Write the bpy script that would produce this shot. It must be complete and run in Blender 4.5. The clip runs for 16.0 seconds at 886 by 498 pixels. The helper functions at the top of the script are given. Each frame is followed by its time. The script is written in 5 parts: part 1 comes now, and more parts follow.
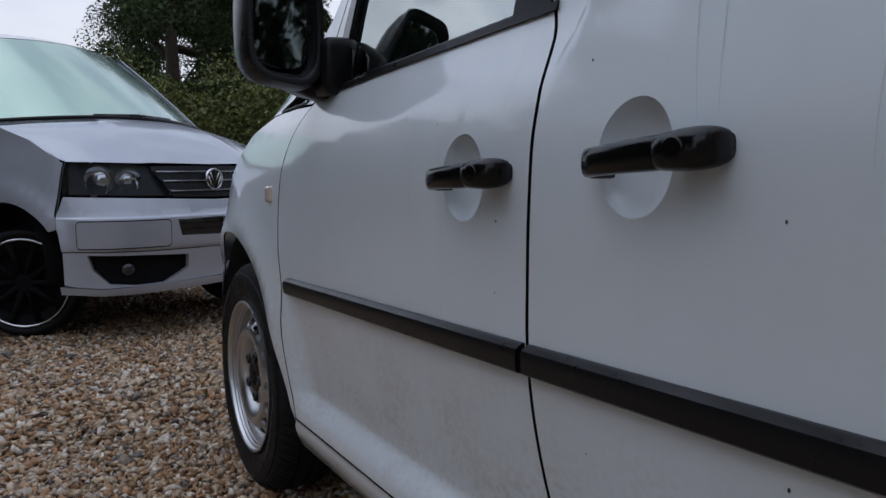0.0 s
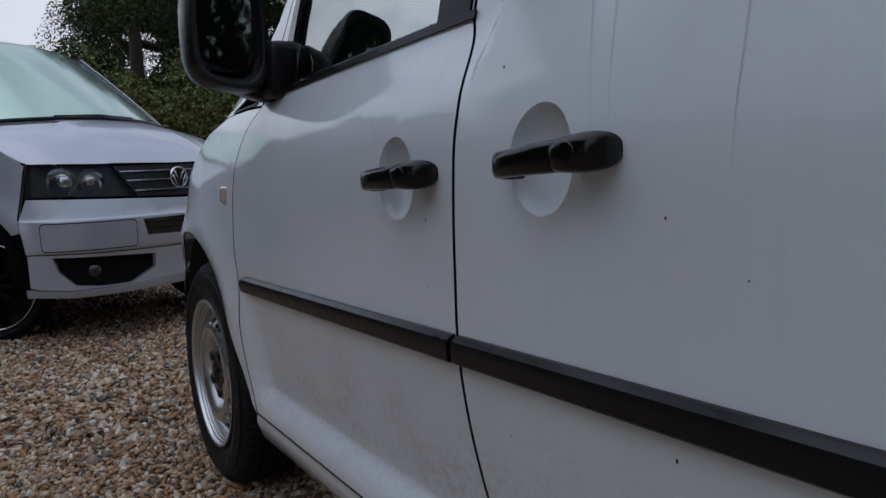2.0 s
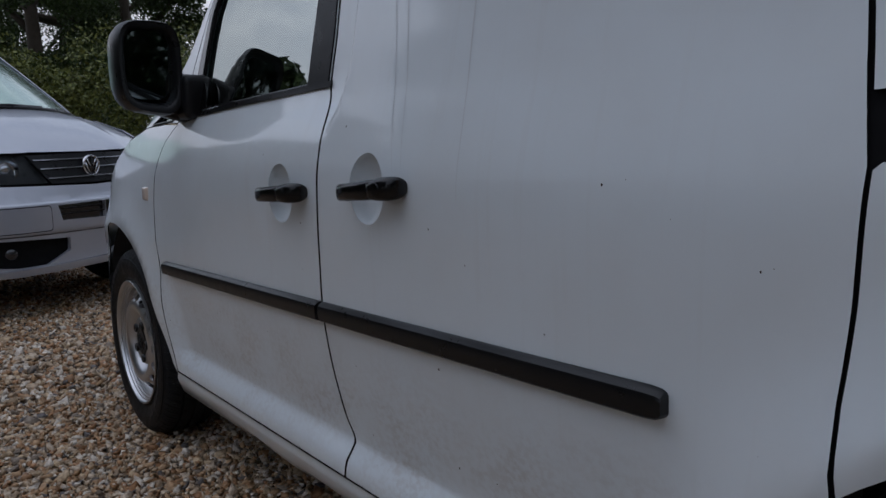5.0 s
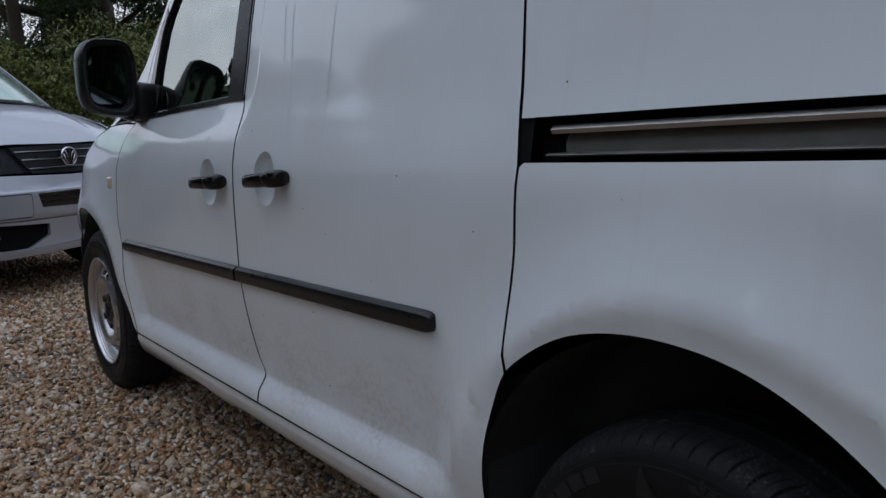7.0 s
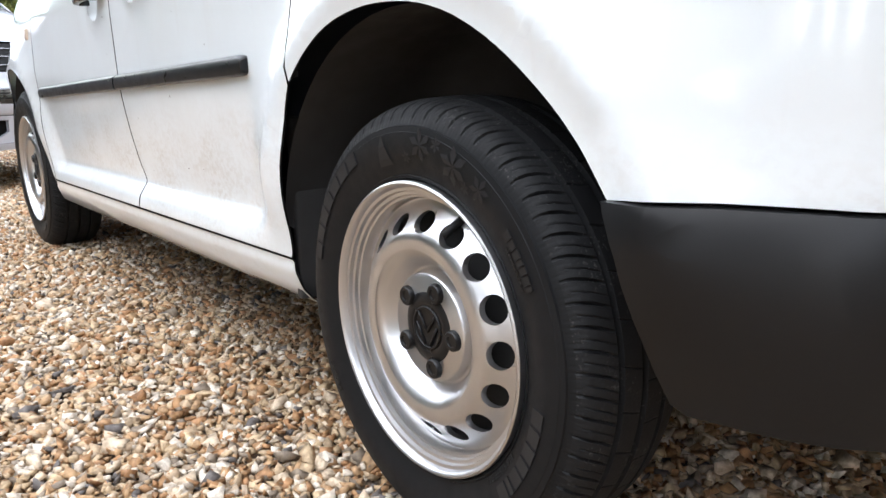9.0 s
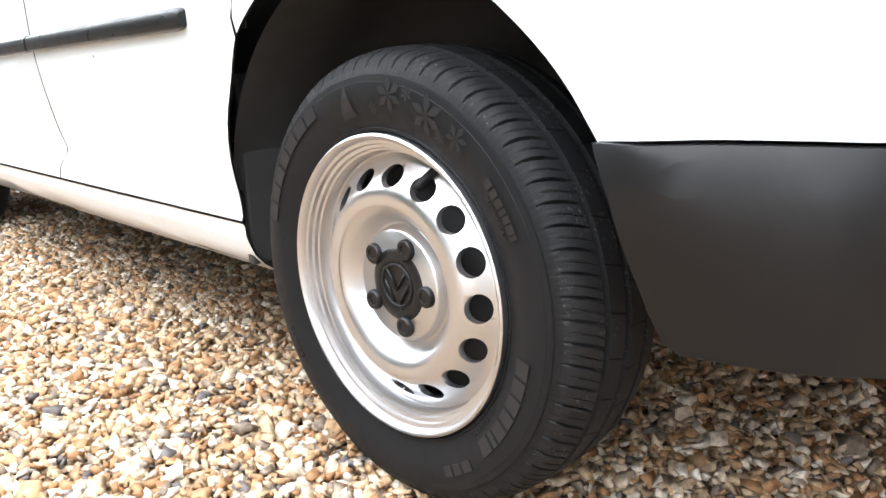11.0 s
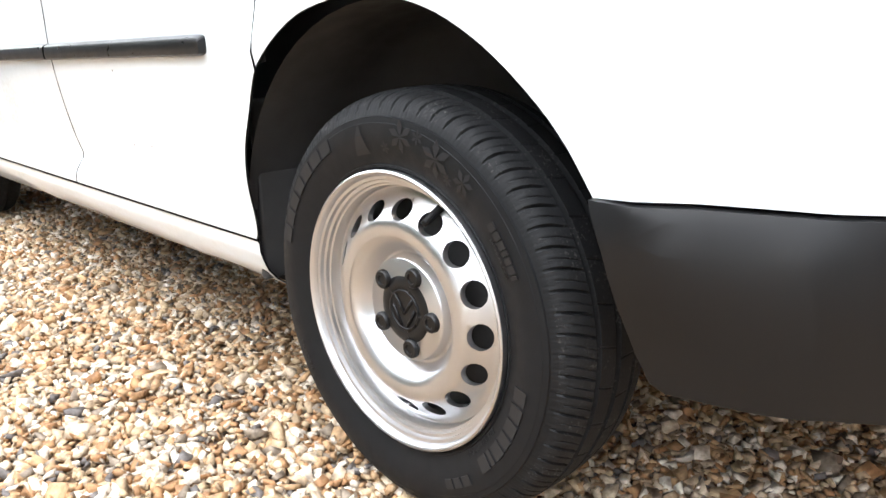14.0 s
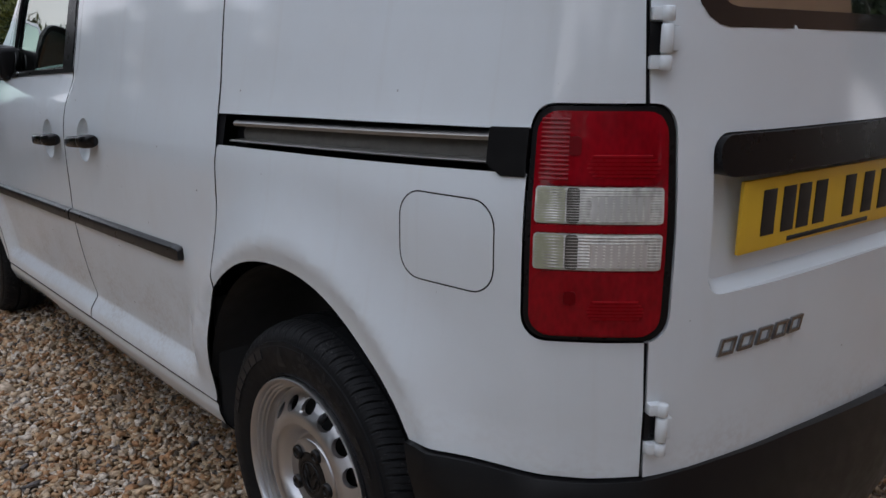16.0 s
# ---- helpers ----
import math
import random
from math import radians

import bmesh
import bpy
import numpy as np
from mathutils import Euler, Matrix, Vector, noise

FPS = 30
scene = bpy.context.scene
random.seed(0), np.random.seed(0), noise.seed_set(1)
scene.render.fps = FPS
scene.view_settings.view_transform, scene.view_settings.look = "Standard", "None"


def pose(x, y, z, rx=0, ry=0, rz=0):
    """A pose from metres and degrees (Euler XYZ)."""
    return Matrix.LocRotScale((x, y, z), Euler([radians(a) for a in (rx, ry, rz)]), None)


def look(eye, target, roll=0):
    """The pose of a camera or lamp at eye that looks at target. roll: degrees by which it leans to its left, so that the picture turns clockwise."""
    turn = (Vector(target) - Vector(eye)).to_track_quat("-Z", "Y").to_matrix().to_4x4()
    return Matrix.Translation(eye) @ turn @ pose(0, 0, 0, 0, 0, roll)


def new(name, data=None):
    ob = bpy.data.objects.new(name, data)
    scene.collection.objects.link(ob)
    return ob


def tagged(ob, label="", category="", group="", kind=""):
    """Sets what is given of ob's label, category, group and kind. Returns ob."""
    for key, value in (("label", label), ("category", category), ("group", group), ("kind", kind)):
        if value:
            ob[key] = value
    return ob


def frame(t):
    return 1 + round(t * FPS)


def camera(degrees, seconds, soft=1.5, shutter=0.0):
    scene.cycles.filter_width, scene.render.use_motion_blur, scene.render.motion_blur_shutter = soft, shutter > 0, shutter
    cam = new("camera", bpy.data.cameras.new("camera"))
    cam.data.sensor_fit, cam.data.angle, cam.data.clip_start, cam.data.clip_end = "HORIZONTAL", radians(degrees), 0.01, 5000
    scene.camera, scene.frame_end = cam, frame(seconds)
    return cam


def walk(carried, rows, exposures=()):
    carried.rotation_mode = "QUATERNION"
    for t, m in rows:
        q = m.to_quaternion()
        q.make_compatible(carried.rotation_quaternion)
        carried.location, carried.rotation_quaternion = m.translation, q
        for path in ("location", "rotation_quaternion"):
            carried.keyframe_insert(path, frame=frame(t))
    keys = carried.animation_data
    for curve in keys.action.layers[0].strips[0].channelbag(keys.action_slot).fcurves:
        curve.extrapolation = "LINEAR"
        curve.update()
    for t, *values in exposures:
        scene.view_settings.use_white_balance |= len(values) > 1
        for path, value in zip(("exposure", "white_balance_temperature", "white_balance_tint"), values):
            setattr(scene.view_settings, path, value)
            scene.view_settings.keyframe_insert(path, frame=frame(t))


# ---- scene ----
cam = camera(59.6, 16.0)
PATH = [
    (0, (-0.561, 0.538, 0.901), (0.406, 2.277, 0.695), -0.1),
    (0.5, (-0.554, 0.514, 0.902), (0.426, 2.245, 0.699), -0.3),
    (1, (-0.55, 0.506, 0.906), (0.438, 2.232, 0.693), -1.0),
    (1.5, (-0.541, 0.49, 0.905), (0.461, 2.206, 0.682), -1.7),
    (2, (-0.535, 0.461, 0.919), (0.482, 2.166, 0.681), -1.8),
    (2.5, (-0.532, 0.388, 0.934), (0.519, 2.067, 0.658), -1.6),
    (3, (-0.533, 0.309, 0.964), (0.532, 1.974, 0.657), -2.0),
    (3.5, (-0.543, 0.276, 0.984), (0.525, 1.935, 0.659), -2.7),
    (4, (-0.598, 0.195, 1.001), (0.495, 1.842, 0.697), -3.0),
    (4.5, (-0.68, 0.063, 1.024), (0.453, 1.687, 0.747), -2.2),
    (5, (-0.715, -0.02, 1.011), (0.478, 1.556, 0.707), -1.5),
    (5.2, (-0.711, -0.054, 1.008), (0.502, 1.501, 0.675), -1.2),
    (7.3, (-0.816, -0.604, 1.042), (0.398, 0.95, 0.709), -1.5),
    (7.5, (-0.831, -0.647, 1.022), (0.38, 0.907, 0.679), -1.2),
    (8, (-0.753, -0.731, 0.903), (0.485, 0.805, 0.57), -0.9),
    (8.5, (-0.642, -0.84, 0.744), (0.583, 0.692, 0.355), -1.2),
    (9, (-0.614, -0.863, 0.678), (0.575, 0.679, 0.221), -1.5),
    (9.5, (-0.623, -0.834, 0.64), (0.59, 0.683, 0.159), -2.0),
    (10, (-0.634, -0.817, 0.638), (0.636, 0.646, 0.141), -2.1),
    (12.5, (-0.692, -0.779, 0.672), (0.668, 0.579, 0.117), -1.5),
    (13, (-0.701, -0.786, 0.679), (0.653, 0.574, 0.114), -1.3),
    (13.5, (-0.705, -0.8, 0.7), (0.633, 0.572, 0.127), -0.9),
    (14, (-0.702, -0.829, 0.735), (0.632, 0.546, 0.16), -0.7),
    (14.5, (-0.684, -0.891, 0.808), (0.634, 0.493, 0.218), -1.2),
    (15, (-0.643, -0.983, 0.955), (0.633, 0.44, 0.365), -2.1),
    (15.5, (-0.662, -1.066, 1.115), (0.548, 0.401, 0.495), -1.9),
    (16, (-0.74, -1.249, 1.165), (0.557, 0.19, 0.67), 0.1),
]
walk(cam, [(t, look(eye, target, roll)) for t, eye, target, roll in PATH], exposures=[
    (0.0, -0.60, 5600, 15), (2.5, -0.80, 5600, 15), (3.5, -0.82, 5600, 15), (4.5, -0.85, 5600, 15), (5.2, -0.82, 5600, 15), (7.5, -0.62, 5600, 14), (8.0, -0.56, 5600, 14), (8.5, 0.84, 5800, 14), (9.0, 1.70, 6120, 12), (9.5, 2.28, 6270, 11), (10.0, 2.58, 6230, 11),
    (12.5, 2.56, 6210, 11), (14.0, 2.42, 6240, 10.5), (14.5, 1.79, 6270, 10.5), (15.0, 0.36, 6150, 12), (15.5, -0.48, 5980, 15), (16.0, -0.16, 5850, 15)])
SKY, SUN = 0.15, 0.7


# ---- world and light: bright overcast afternoon ----
world = bpy.data.worlds.new("overcast_sky")
scene.world = world
world.use_nodes = True
wn, wl = world.node_tree.nodes, world.node_tree.links
wn.clear()
w_out = wn.new("ShaderNodeOutputWorld")
w_bg = wn.new("ShaderNodeBackground")
w_sky = wn.new("ShaderNodeTexSky")
w_sky.sky_type = "NISHITA"
w_sky.sun_disc = False
w_sky.sun_elevation = radians(61)
w_sky.sun_rotation = radians(288)
w_sky.air_density, w_sky.dust_density = 1.0, 2.0
w_co = wn.new("ShaderNodeTexCoord")
w_map = wn.new("ShaderNodeMapping")
w_map.inputs["Scale"].default_value = (1.0, 1.0, 2.6)
w_noise = wn.new("ShaderNodeTexNoise")
w_noise.inputs["Scale"].default_value = 5.0
w_noise.inputs["Detail"].default_value = 3.0
w_noise.inputs["Roughness"].default_value = 0.55
w_ramp = wn.new("ShaderNodeValToRGB")
w_ramp.color_ramp.elements[0].position = 0.25
w_ramp.color_ramp.elements[0].color = (0.55, 0.55, 0.55, 1)
w_ramp.color_ramp.elements[1].position = 0.58
w_ramp.color_ramp.elements[1].color = (1, 1, 1, 1)
w_cloud = wn.new("ShaderNodeMixRGB")
w_cloud.inputs[1].default_value = (6.2, 6.6, 7.0, 1)
w_cloud.inputs[2].default_value = (8.8, 9.0, 9.1, 1)
w_tone = wn.new("ShaderNodeValToRGB")
w_tone.color_ramp.elements[0].position, w_tone.color_ramp.elements[1].position = 0.40, 0.62
w_mix = wn.new("ShaderNodeMixRGB")
wl.new(w_co.outputs["Generated"], w_map.inputs["Vector"])
wl.new(w_map.outputs["Vector"], w_noise.inputs["Vector"])
wl.new(w_noise.outputs["Fac"], w_ramp.inputs["Fac"])
wl.new(w_noise.outputs["Fac"], w_tone.inputs["Fac"])
wl.new(w_tone.outputs["Color"], w_cloud.inputs[0])
# haze whitens the sky towards the horizon
w_sep = wn.new("ShaderNodeSeparateXYZ")
w_low = wn.new("ShaderNodeValToRGB")
w_low.color_ramp.elements[0].position, w_low.color_ramp.elements[1].position = 0.12, 0.42
w_low.color_ramp.elements[0].color, w_low.color_ramp.elements[1].color = (1, 1, 1, 1), (0, 0, 0, 1)
w_haze = wn.new("ShaderNodeMixRGB")
w_haze.inputs[2].default_value = (8.5, 8.2, 7.7, 1)
wl.new(w_co.outputs["Generated"], w_sep.inputs["Vector"])
wl.new(w_sep.outputs["Z"], w_low.inputs["Fac"])
wl.new(w_low.outputs["Color"], w_haze.inputs[0])
wl.new(w_mix.outputs["Color"], w_haze.inputs[1])
wl.new(w_ramp.outputs["Color"], w_mix.inputs[0])
wl.new(w_sky.outputs["Color"], w_mix.inputs[1])
wl.new(w_cloud.outputs["Color"], w_mix.inputs[2])
wl.new(w_haze.outputs["Color"], w_bg.inputs["Color"])
w_bg.inputs["Strength"].default_value = SKY
wl.new(w_bg.outputs["Background"], w_out.inputs["Surface"])

sun = new("sun", bpy.data.lights.new("sun", "SUN"))
sun.data.energy, sun.data.angle, sun.data.color = SUN, radians(75), (1.0, 0.96, 0.9)
sun.matrix_world = look((-4.5, 1.5, 8.5), (0, 0, 0))

# ---- materials ----
class Nodes:
    def __init__(self, name):
        self.mat = bpy.data.materials.new(name)
        self.mat.use_nodes = True
        self.n, self.l = self.mat.node_tree.nodes, self.mat.node_tree.links
        self.b = self.n["Principled BSDF"]

    def put(self, kind, **values):
        node = self.n.new(kind)
        for key, value in values.items():
            node.inputs[key.replace("_", " ")].default_value = value
        return node

    def link(self, a, b):
        self.l.new(a, b)

    def coords(self, scale=(1, 1, 1)):
        co, mp = self.n.new("ShaderNodeTexCoord"), self.n.new("ShaderNodeMapping")
        mp.inputs["Scale"].default_value = scale
        self.link(co.outputs["Object"], mp.inputs["Vector"])
        return mp.outputs["Vector"]

    def noise(self, size, detail=4.0, stretch=(1, 1, 1), rough=0.55):
        node = self.put("ShaderNodeTexNoise", Scale=size, Detail=detail, Roughness=rough)
        self.link(self.coords(stretch), node.inputs["Vector"])
        return node.outputs["Fac"]

    def ramp(self, fac, stops, mode="LINEAR"):
        node = self.n.new("ShaderNodeValToRGB")
        node.color_ramp.interpolation = mode
        els = node.color_ramp.elements
        while len(els) < len(stops):
            els.new(0.5)
        for el, (p, c) in zip(els, stops):
            el.position, el.color = p, (*c, 1)
        self.link(fac, node.inputs["Fac"])
        return node.outputs["Color"]

    def mix(self, fac, a, b, mode="MIX"):
        node = self.n.new("ShaderNodeMixRGB")
        node.blend_type = mode
        for slot, v in ((0, fac), (1, a), (2, b)):
            if isinstance(v, (int, float)):
                node.inputs[slot].default_value = v
            elif isinstance(v, tuple):
                node.inputs[slot].default_value = (*v, 1)
            else:
                self.link(v, node.inputs[slot])
        return node.outputs["Color"]

    def bump(self, fac, strength, dist):
        node = self.put("ShaderNodeBump", Strength=strength, Distance=dist)
        self.link(fac, node.inputs["Height"])
        self.link(node.outputs["Normal"], self.b.inputs["Normal"])

    def set(self, **values):
        for key, value in values.items():
            slot = self.b.inputs[key.replace("_", " ")]
            if isinstance(value, (int, float)):
                slot.default_value = value
            elif isinstance(value, tuple):
                slot.default_value = (*value, 1)
            else:
                self.link(value, slot)
        return self


def plain(name, colour, rough, metal=0.0, coat=0.0, vary=0.12, size=9.0, bump=0.0, grain=400.0, spec=0.5):
    m = Nodes(name)
    dark = tuple(c * (1 - vary) for c in colour)
    m.set(Base_Color=m.mix(m.noise(size), colour, dark), Metallic=metal, Coat_Weight=coat, Coat_Roughness=0.06, Specular_IOR_Level=spec)
    m.set(Roughness=m.ramp(m.noise(size * 3), [(0.3, (rough * 0.85,) * 3), (0.7, (min(1, rough * 1.15),) * 3)]))
    if bump:
        m.bump(m.noise(grain, 2.0), bump, 0.001)
    return m.mat


def white_paint():
    m = Nodes("white_paint")
    dirt = m.ramp(m.noise(5.0, 6.0), [(0.42, (0, 0, 0)), (0.75, (1, 1, 1))])
    streak = m.ramp(m.noise(7.0, 4.0, (1, 6, 0.25)), [(0.58, (0, 0, 0)), (0.72, (1, 1, 1))])
    film = m.mix(0.5, dirt, streak, "ADD")
    # brown flecks and runs low down: road dirt plus the gravel's reflection, painted in
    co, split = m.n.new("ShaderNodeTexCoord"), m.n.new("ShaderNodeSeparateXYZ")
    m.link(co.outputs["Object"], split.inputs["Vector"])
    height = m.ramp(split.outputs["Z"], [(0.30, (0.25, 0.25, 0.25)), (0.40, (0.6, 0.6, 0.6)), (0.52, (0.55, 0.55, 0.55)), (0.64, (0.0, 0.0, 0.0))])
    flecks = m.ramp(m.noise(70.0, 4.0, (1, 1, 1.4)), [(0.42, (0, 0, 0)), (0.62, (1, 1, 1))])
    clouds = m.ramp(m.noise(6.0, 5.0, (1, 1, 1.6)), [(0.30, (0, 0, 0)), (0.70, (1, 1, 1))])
    dirt_and_reflection = m.mix(1.0, m.mix(1.0, m.mix(0.3, flecks, clouds), clouds, "MULTIPLY"), height, "MULTIPLY")
    speck = m.ramp(m.noise(110.0, 1.0), [(0.835, (0, 0, 0)), (0.84, (1, 1, 1))])
    base = m.mix(m.mix(1.0, film, (0.22, 0.22, 0.22), "MULTIPLY"), (0.718, 0.768, 0.796), (0.60, 0.59, 0.565))
    base = m.mix(dirt_and_reflection, base, (0.46, 0.42, 0.375))
    m.set(Base_Color=m.mix(speck, base, (0.12, 0.1, 0.08)), Roughness=0.4, Coat_Weight=1.0, Coat_IOR=1.6, Coat_Roughness=0.075, Specular_IOR_Level=0.2)
    m.bump(m.noise(14.0, 1.0), 0.02, 0.004)
    return m.mat


def glass(name, tint, gloss_tint=(0.9, 0.97, 0.94), ior=1.5):
    m = Nodes(name)
    out = m.n["Material Output"]
    m.n.remove(m.b)
    clear, shine, mixer, fres = (m.n.new(k) for k in ("ShaderNodeBsdfTransparent", "ShaderNodeBsdfGlossy", "ShaderNodeMixShader", "ShaderNodeFresnel"))
    clear.inputs["Color"].default_value = (*tint, 1)
    shine.inputs["Color"].default_value = (*gloss_tint, 1)
    shine.inputs["Roughness"].default_value = 0.015
    fres.inputs["IOR"].default_value = ior
    m.link(fres.outputs["Fac"], mixer.inputs["Fac"])
    m.link(clear.outputs["BSDF"], mixer.inputs[1])
    m.link(shine.outputs["BSDF"], mixer.inputs[2])
    m.link(mixer.outputs["Shader"], out.inputs["Surface"])
    return m.mat


def stone_mix(name):
    m = Nodes(name)
    info = m.n.new("ShaderNodeNewGeometry")
    pick = m.ramp(info.outputs["Random Per Island"], [
        (0.0, (0.32, 0.185, 0.09)), (0.1, (0.43, 0.285, 0.16)), (0.24, (0.51, 0.395, 0.26)), (0.38, (0.23, 0.19, 0.15)),
        (0.44, (0.58, 0.485, 0.375)), (0.58, (0.39, 0.22, 0.11)), (0.68, (0.61, 0.555, 0.485)), (0.78, (0.13, 0.12, 0.12)), (0.82, (0.43, 0.33, 0.225)), (0.93, (0.70, 0.655, 0.59))], "CONSTANT")
    vein = m.ramp(m.noise(60.0, 5.0), [(0.35, (0.54, 0.49, 0.44)), (0.65, (1.2, 1.16, 1.09))])
    m.set(Base_Color=m.mix(1.0, pick, vein, "MULTIPLY"), Roughness=0.62, Specular_IOR_Level=0.35)
    m.bump(m.noise(250.0, 3.0), 0.35, 0.002)
    return m.mat


def grit(name):
    m = Nodes(name)
    vor = m.put("ShaderNodeTexVoronoi", Scale=55.0)
    m.link(m.coords(), vor.inputs["Vector"])
    split = m.n.new("ShaderNodeSeparateColor")
    m.link(vor.outputs["Color"], split.inputs["Color"])
    stones = m.ramp(split.outputs["Red"], [(0.0, (0.20, 0.12, 0.06)), (0.2, (0.36, 0.26, 0.16)), (0.45, (0.14, 0.11, 0.09)), (0.55, (0.46, 0.37, 0.27)), (0.75, (0.28, 0.16, 0.08)), (0.88, (0.55, 0.50, 0.43))], "CONSTANT")
    gap = m.ramp(vor.outputs["Distance"], [(0.35, (1, 1, 1)), (0.7, (0.25, 0.22, 0.2))])
    tone = m.mix(1.0, m.mix(1.0, stones, gap, "MULTIPLY"), m.ramp(m.noise(3.0, 5.0), [(0.3, (0.8, 0.78, 0.76)), (0.7, (1.1, 1.08, 1.05))]), "MULTIPLY")
    co = m.n.new("ShaderNodeTexCoord")
    length = m.n.new("ShaderNodeVectorMath")
    length.operation = "LENGTH"
    m.link(co.outputs["Object"], length.inputs[0])
    scale = m.n.new("ShaderNodeMath")
    scale.operation = "MULTIPLY_ADD"
    scale.inputs[1].default_value, scale.inputs[2].default_value = 0.25, -3.2
    scale.use_clamp = True
    m.link(length.outputs["Value"], scale.inputs[0])
    grass = m.ramp(m.noise(8.0, 6.0), [(0.3, (0.03, 0.05, 0.015)), (0.7, (0.08, 0.11, 0.03))])
    m.set(Base_Color=m.mix(scale.outputs["Value"], m.mix(1.0, tone, (0.8, 0.75, 0.7), "MULTIPLY"), grass), Roughness=0.85)
    m.bump(vor.outputs["Distance"], 0.8, 0.01)
    return m.mat


def leaf(name, dark, light):
    m = Nodes(name)
    info = m.n.new("ShaderNodeNewGeometry")
    m.set(Base_Color=m.ramp(info.outputs["Random Per Island"], [(0.0, dark), (0.7, light), (1.0, tuple(c * 1.5 for c in light))]),
          Roughness=0.5, Specular_IOR_Level=0.3, Transmission_Weight=0.0)
    return m.mat


def ribbed(name, light, dark, metal, bump, spec, coat):
    """Moulded lamp plastic with facets inside."""
    m = Nodes(name)
    cells = m.put("ShaderNodeTexVoronoi", Scale=150.0)
    m.link(m.coords((1, 1, 0.45)), cells.inputs["Vector"])
    tone = m.mix(0.25, m.noise(16.0, 3.0), cells.outputs["Distance"], "ADD")
    m.set(Base_Color=m.ramp(tone, [(0.42, dark), (0.72, light)]), Metallic=metal, Roughness=0.16, Coat_Weight=coat, Coat_Roughness=0.04, Specular_IOR_Level=spec)
    m.bump(cells.outputs["Distance"], bump, 0.004)
    return m.mat


def dusty_rubber():
    """Tread rubber with pale dust and small chips."""
    m = Nodes("dusty_tread_rubber")
    patch = m.ramp(m.noise(22.0, 3.0), [(0.47, (0, 0, 0)), (0.66, (1, 1, 1))])
    chips = m.ramp(m.noise(240.0, 3.0), [(0.56, (0, 0, 0)), (0.68, (1, 1, 1))])
    dust = m.mix(1.0, patch, chips, "MULTIPLY")
    m.set(Base_Color=m.mix(dust, (0.0110, 0.0116, 0.0128), (0.07, 0.069, 0.067)), Roughness=0.62, Specular_IOR_Level=0.18)
    m.bump(m.noise(300.0, 3.0), 0.25, 0.002)
    return m.mat


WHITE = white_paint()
TREAD = dusty_rubber()
BLACK = plain("black_textured_plastic", (0.0075, 0.0075, 0.008), 0.36, bump=0.1, grain=900.0, spec=0.27)
SATIN = plain("satin_black_trim", (0.008, 0.008, 0.009), 0.3, spec=0.22)
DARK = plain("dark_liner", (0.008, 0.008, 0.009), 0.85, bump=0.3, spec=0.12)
RUBBER = plain("tyre_rubber", (0.0105, 0.0112, 0.0125), 0.5, vary=0.4, size=18.0, bump=0.2, grain=500.0, spec=0.16)
TRIM = plain("smooth_black_plastic", (0.0045, 0.0045, 0.005), 0.17, bump=0.015, grain=900.0, spec=0.42)
STRIP = plain("satin_strip_plastic", (0.0072, 0.0074, 0.0084), 0.31, spec=0.33)
LINER = plain("arch_liner_plastic", (0.05, 0.05, 0.051), 0.6, vary=0.4, size=8.0, bump=0.3, grain=300.0, spec=0.3)
LETTER = plain("raised_rubber", (0.0175, 0.0175, 0.0185), 0.45, spec=0.2)
STEEL = plain("silver_painted_steel", (0.58, 0.58, 0.59), 0.335, metal=0.97, coat=0.1, vary=0.05, size=3.0)
ALUMINIUM = plain("worn_aluminium", (0.42, 0.41, 0.39), 0.38, metal=0.9, vary=0.3, size=20.0)
CHROME = plain("chrome", (0.62, 0.62, 0.64), 0.12, metal=1.0, vary=0.05)
BADGE = plain("dark_chrome", (0.28, 0.28, 0.29), 0.2, metal=1.0)
SILVER = plain("silver_metallic_paint", (0.45, 0.47, 0.525), 0.38, metal=0.35, coat=0.9, vary=0.06)
GLOSS = plain("gloss_black", (0.012, 0.012, 0.014), 0.15, coat=0.6)
RED = ribbed("red_lamp_plastic", (0.28, 0.0018, 0.008), (0.19, 0.001, 0.005), 0.0, 0.03, 0.16, 0.35)
CLEAR = ribbed("clear_ribbed_plastic", (0.76, 0.75, 0.70), (0.42, 0.41, 0.38), 0.4, 0.25, 0.4, 0.6)
FLUTE = plain("bright_fluted_plastic", (0.88, 0.87, 0.84), 0.22, metal=0.55, coat=0.6, vary=0.15, size=40.0)
SCARLET = plain("bright_red_reflector", (0.42, 0.003, 0.010), 0.3, vary=0.45, size=60.0, spec=0.12)
AMBER = plain("pale_amber_lens", (0.72, 0.60, 0.50), 0.2, coat=0.8)
FOGGLASS = plain("dark_fog_glass", (0.02, 0.02, 0.022), 0.2, coat=0.8)
YELLOW = plain("yellow_plate", (0.80, 0.50, 0.03), 0.4)
INK = plain("black_ink", (0.015, 0.015, 0.015), 0.5)
SMOKE = plain("smoked_lamp_plastic", (0.10, 0.095, 0.085), 0.25, vary=0.5, size=120.0, spec=0.3)
GLASS = glass("window_glass", (0.70, 0.80, 0.75), (0.96, 1.0, 0.94), ior=8.0)
SCREEN = glass("windscreen_glass", (0.55, 0.68, 0.62))
LENS = glass("headlamp_glass", (0.88, 0.9, 0.91), ior=1.18)
MIRROR = plain("mirror_silver", (0.19, 0.22, 0.23), 0.03, metal=1.0, vary=0.02)
CLOTH = plain("dark_seat_fabric", (0.03, 0.032, 0.035), 0.9, bump=0.4, grain=700.0)
STONE = stone_mix("gravel_stone")
GRIT = grit("gravel_bed")
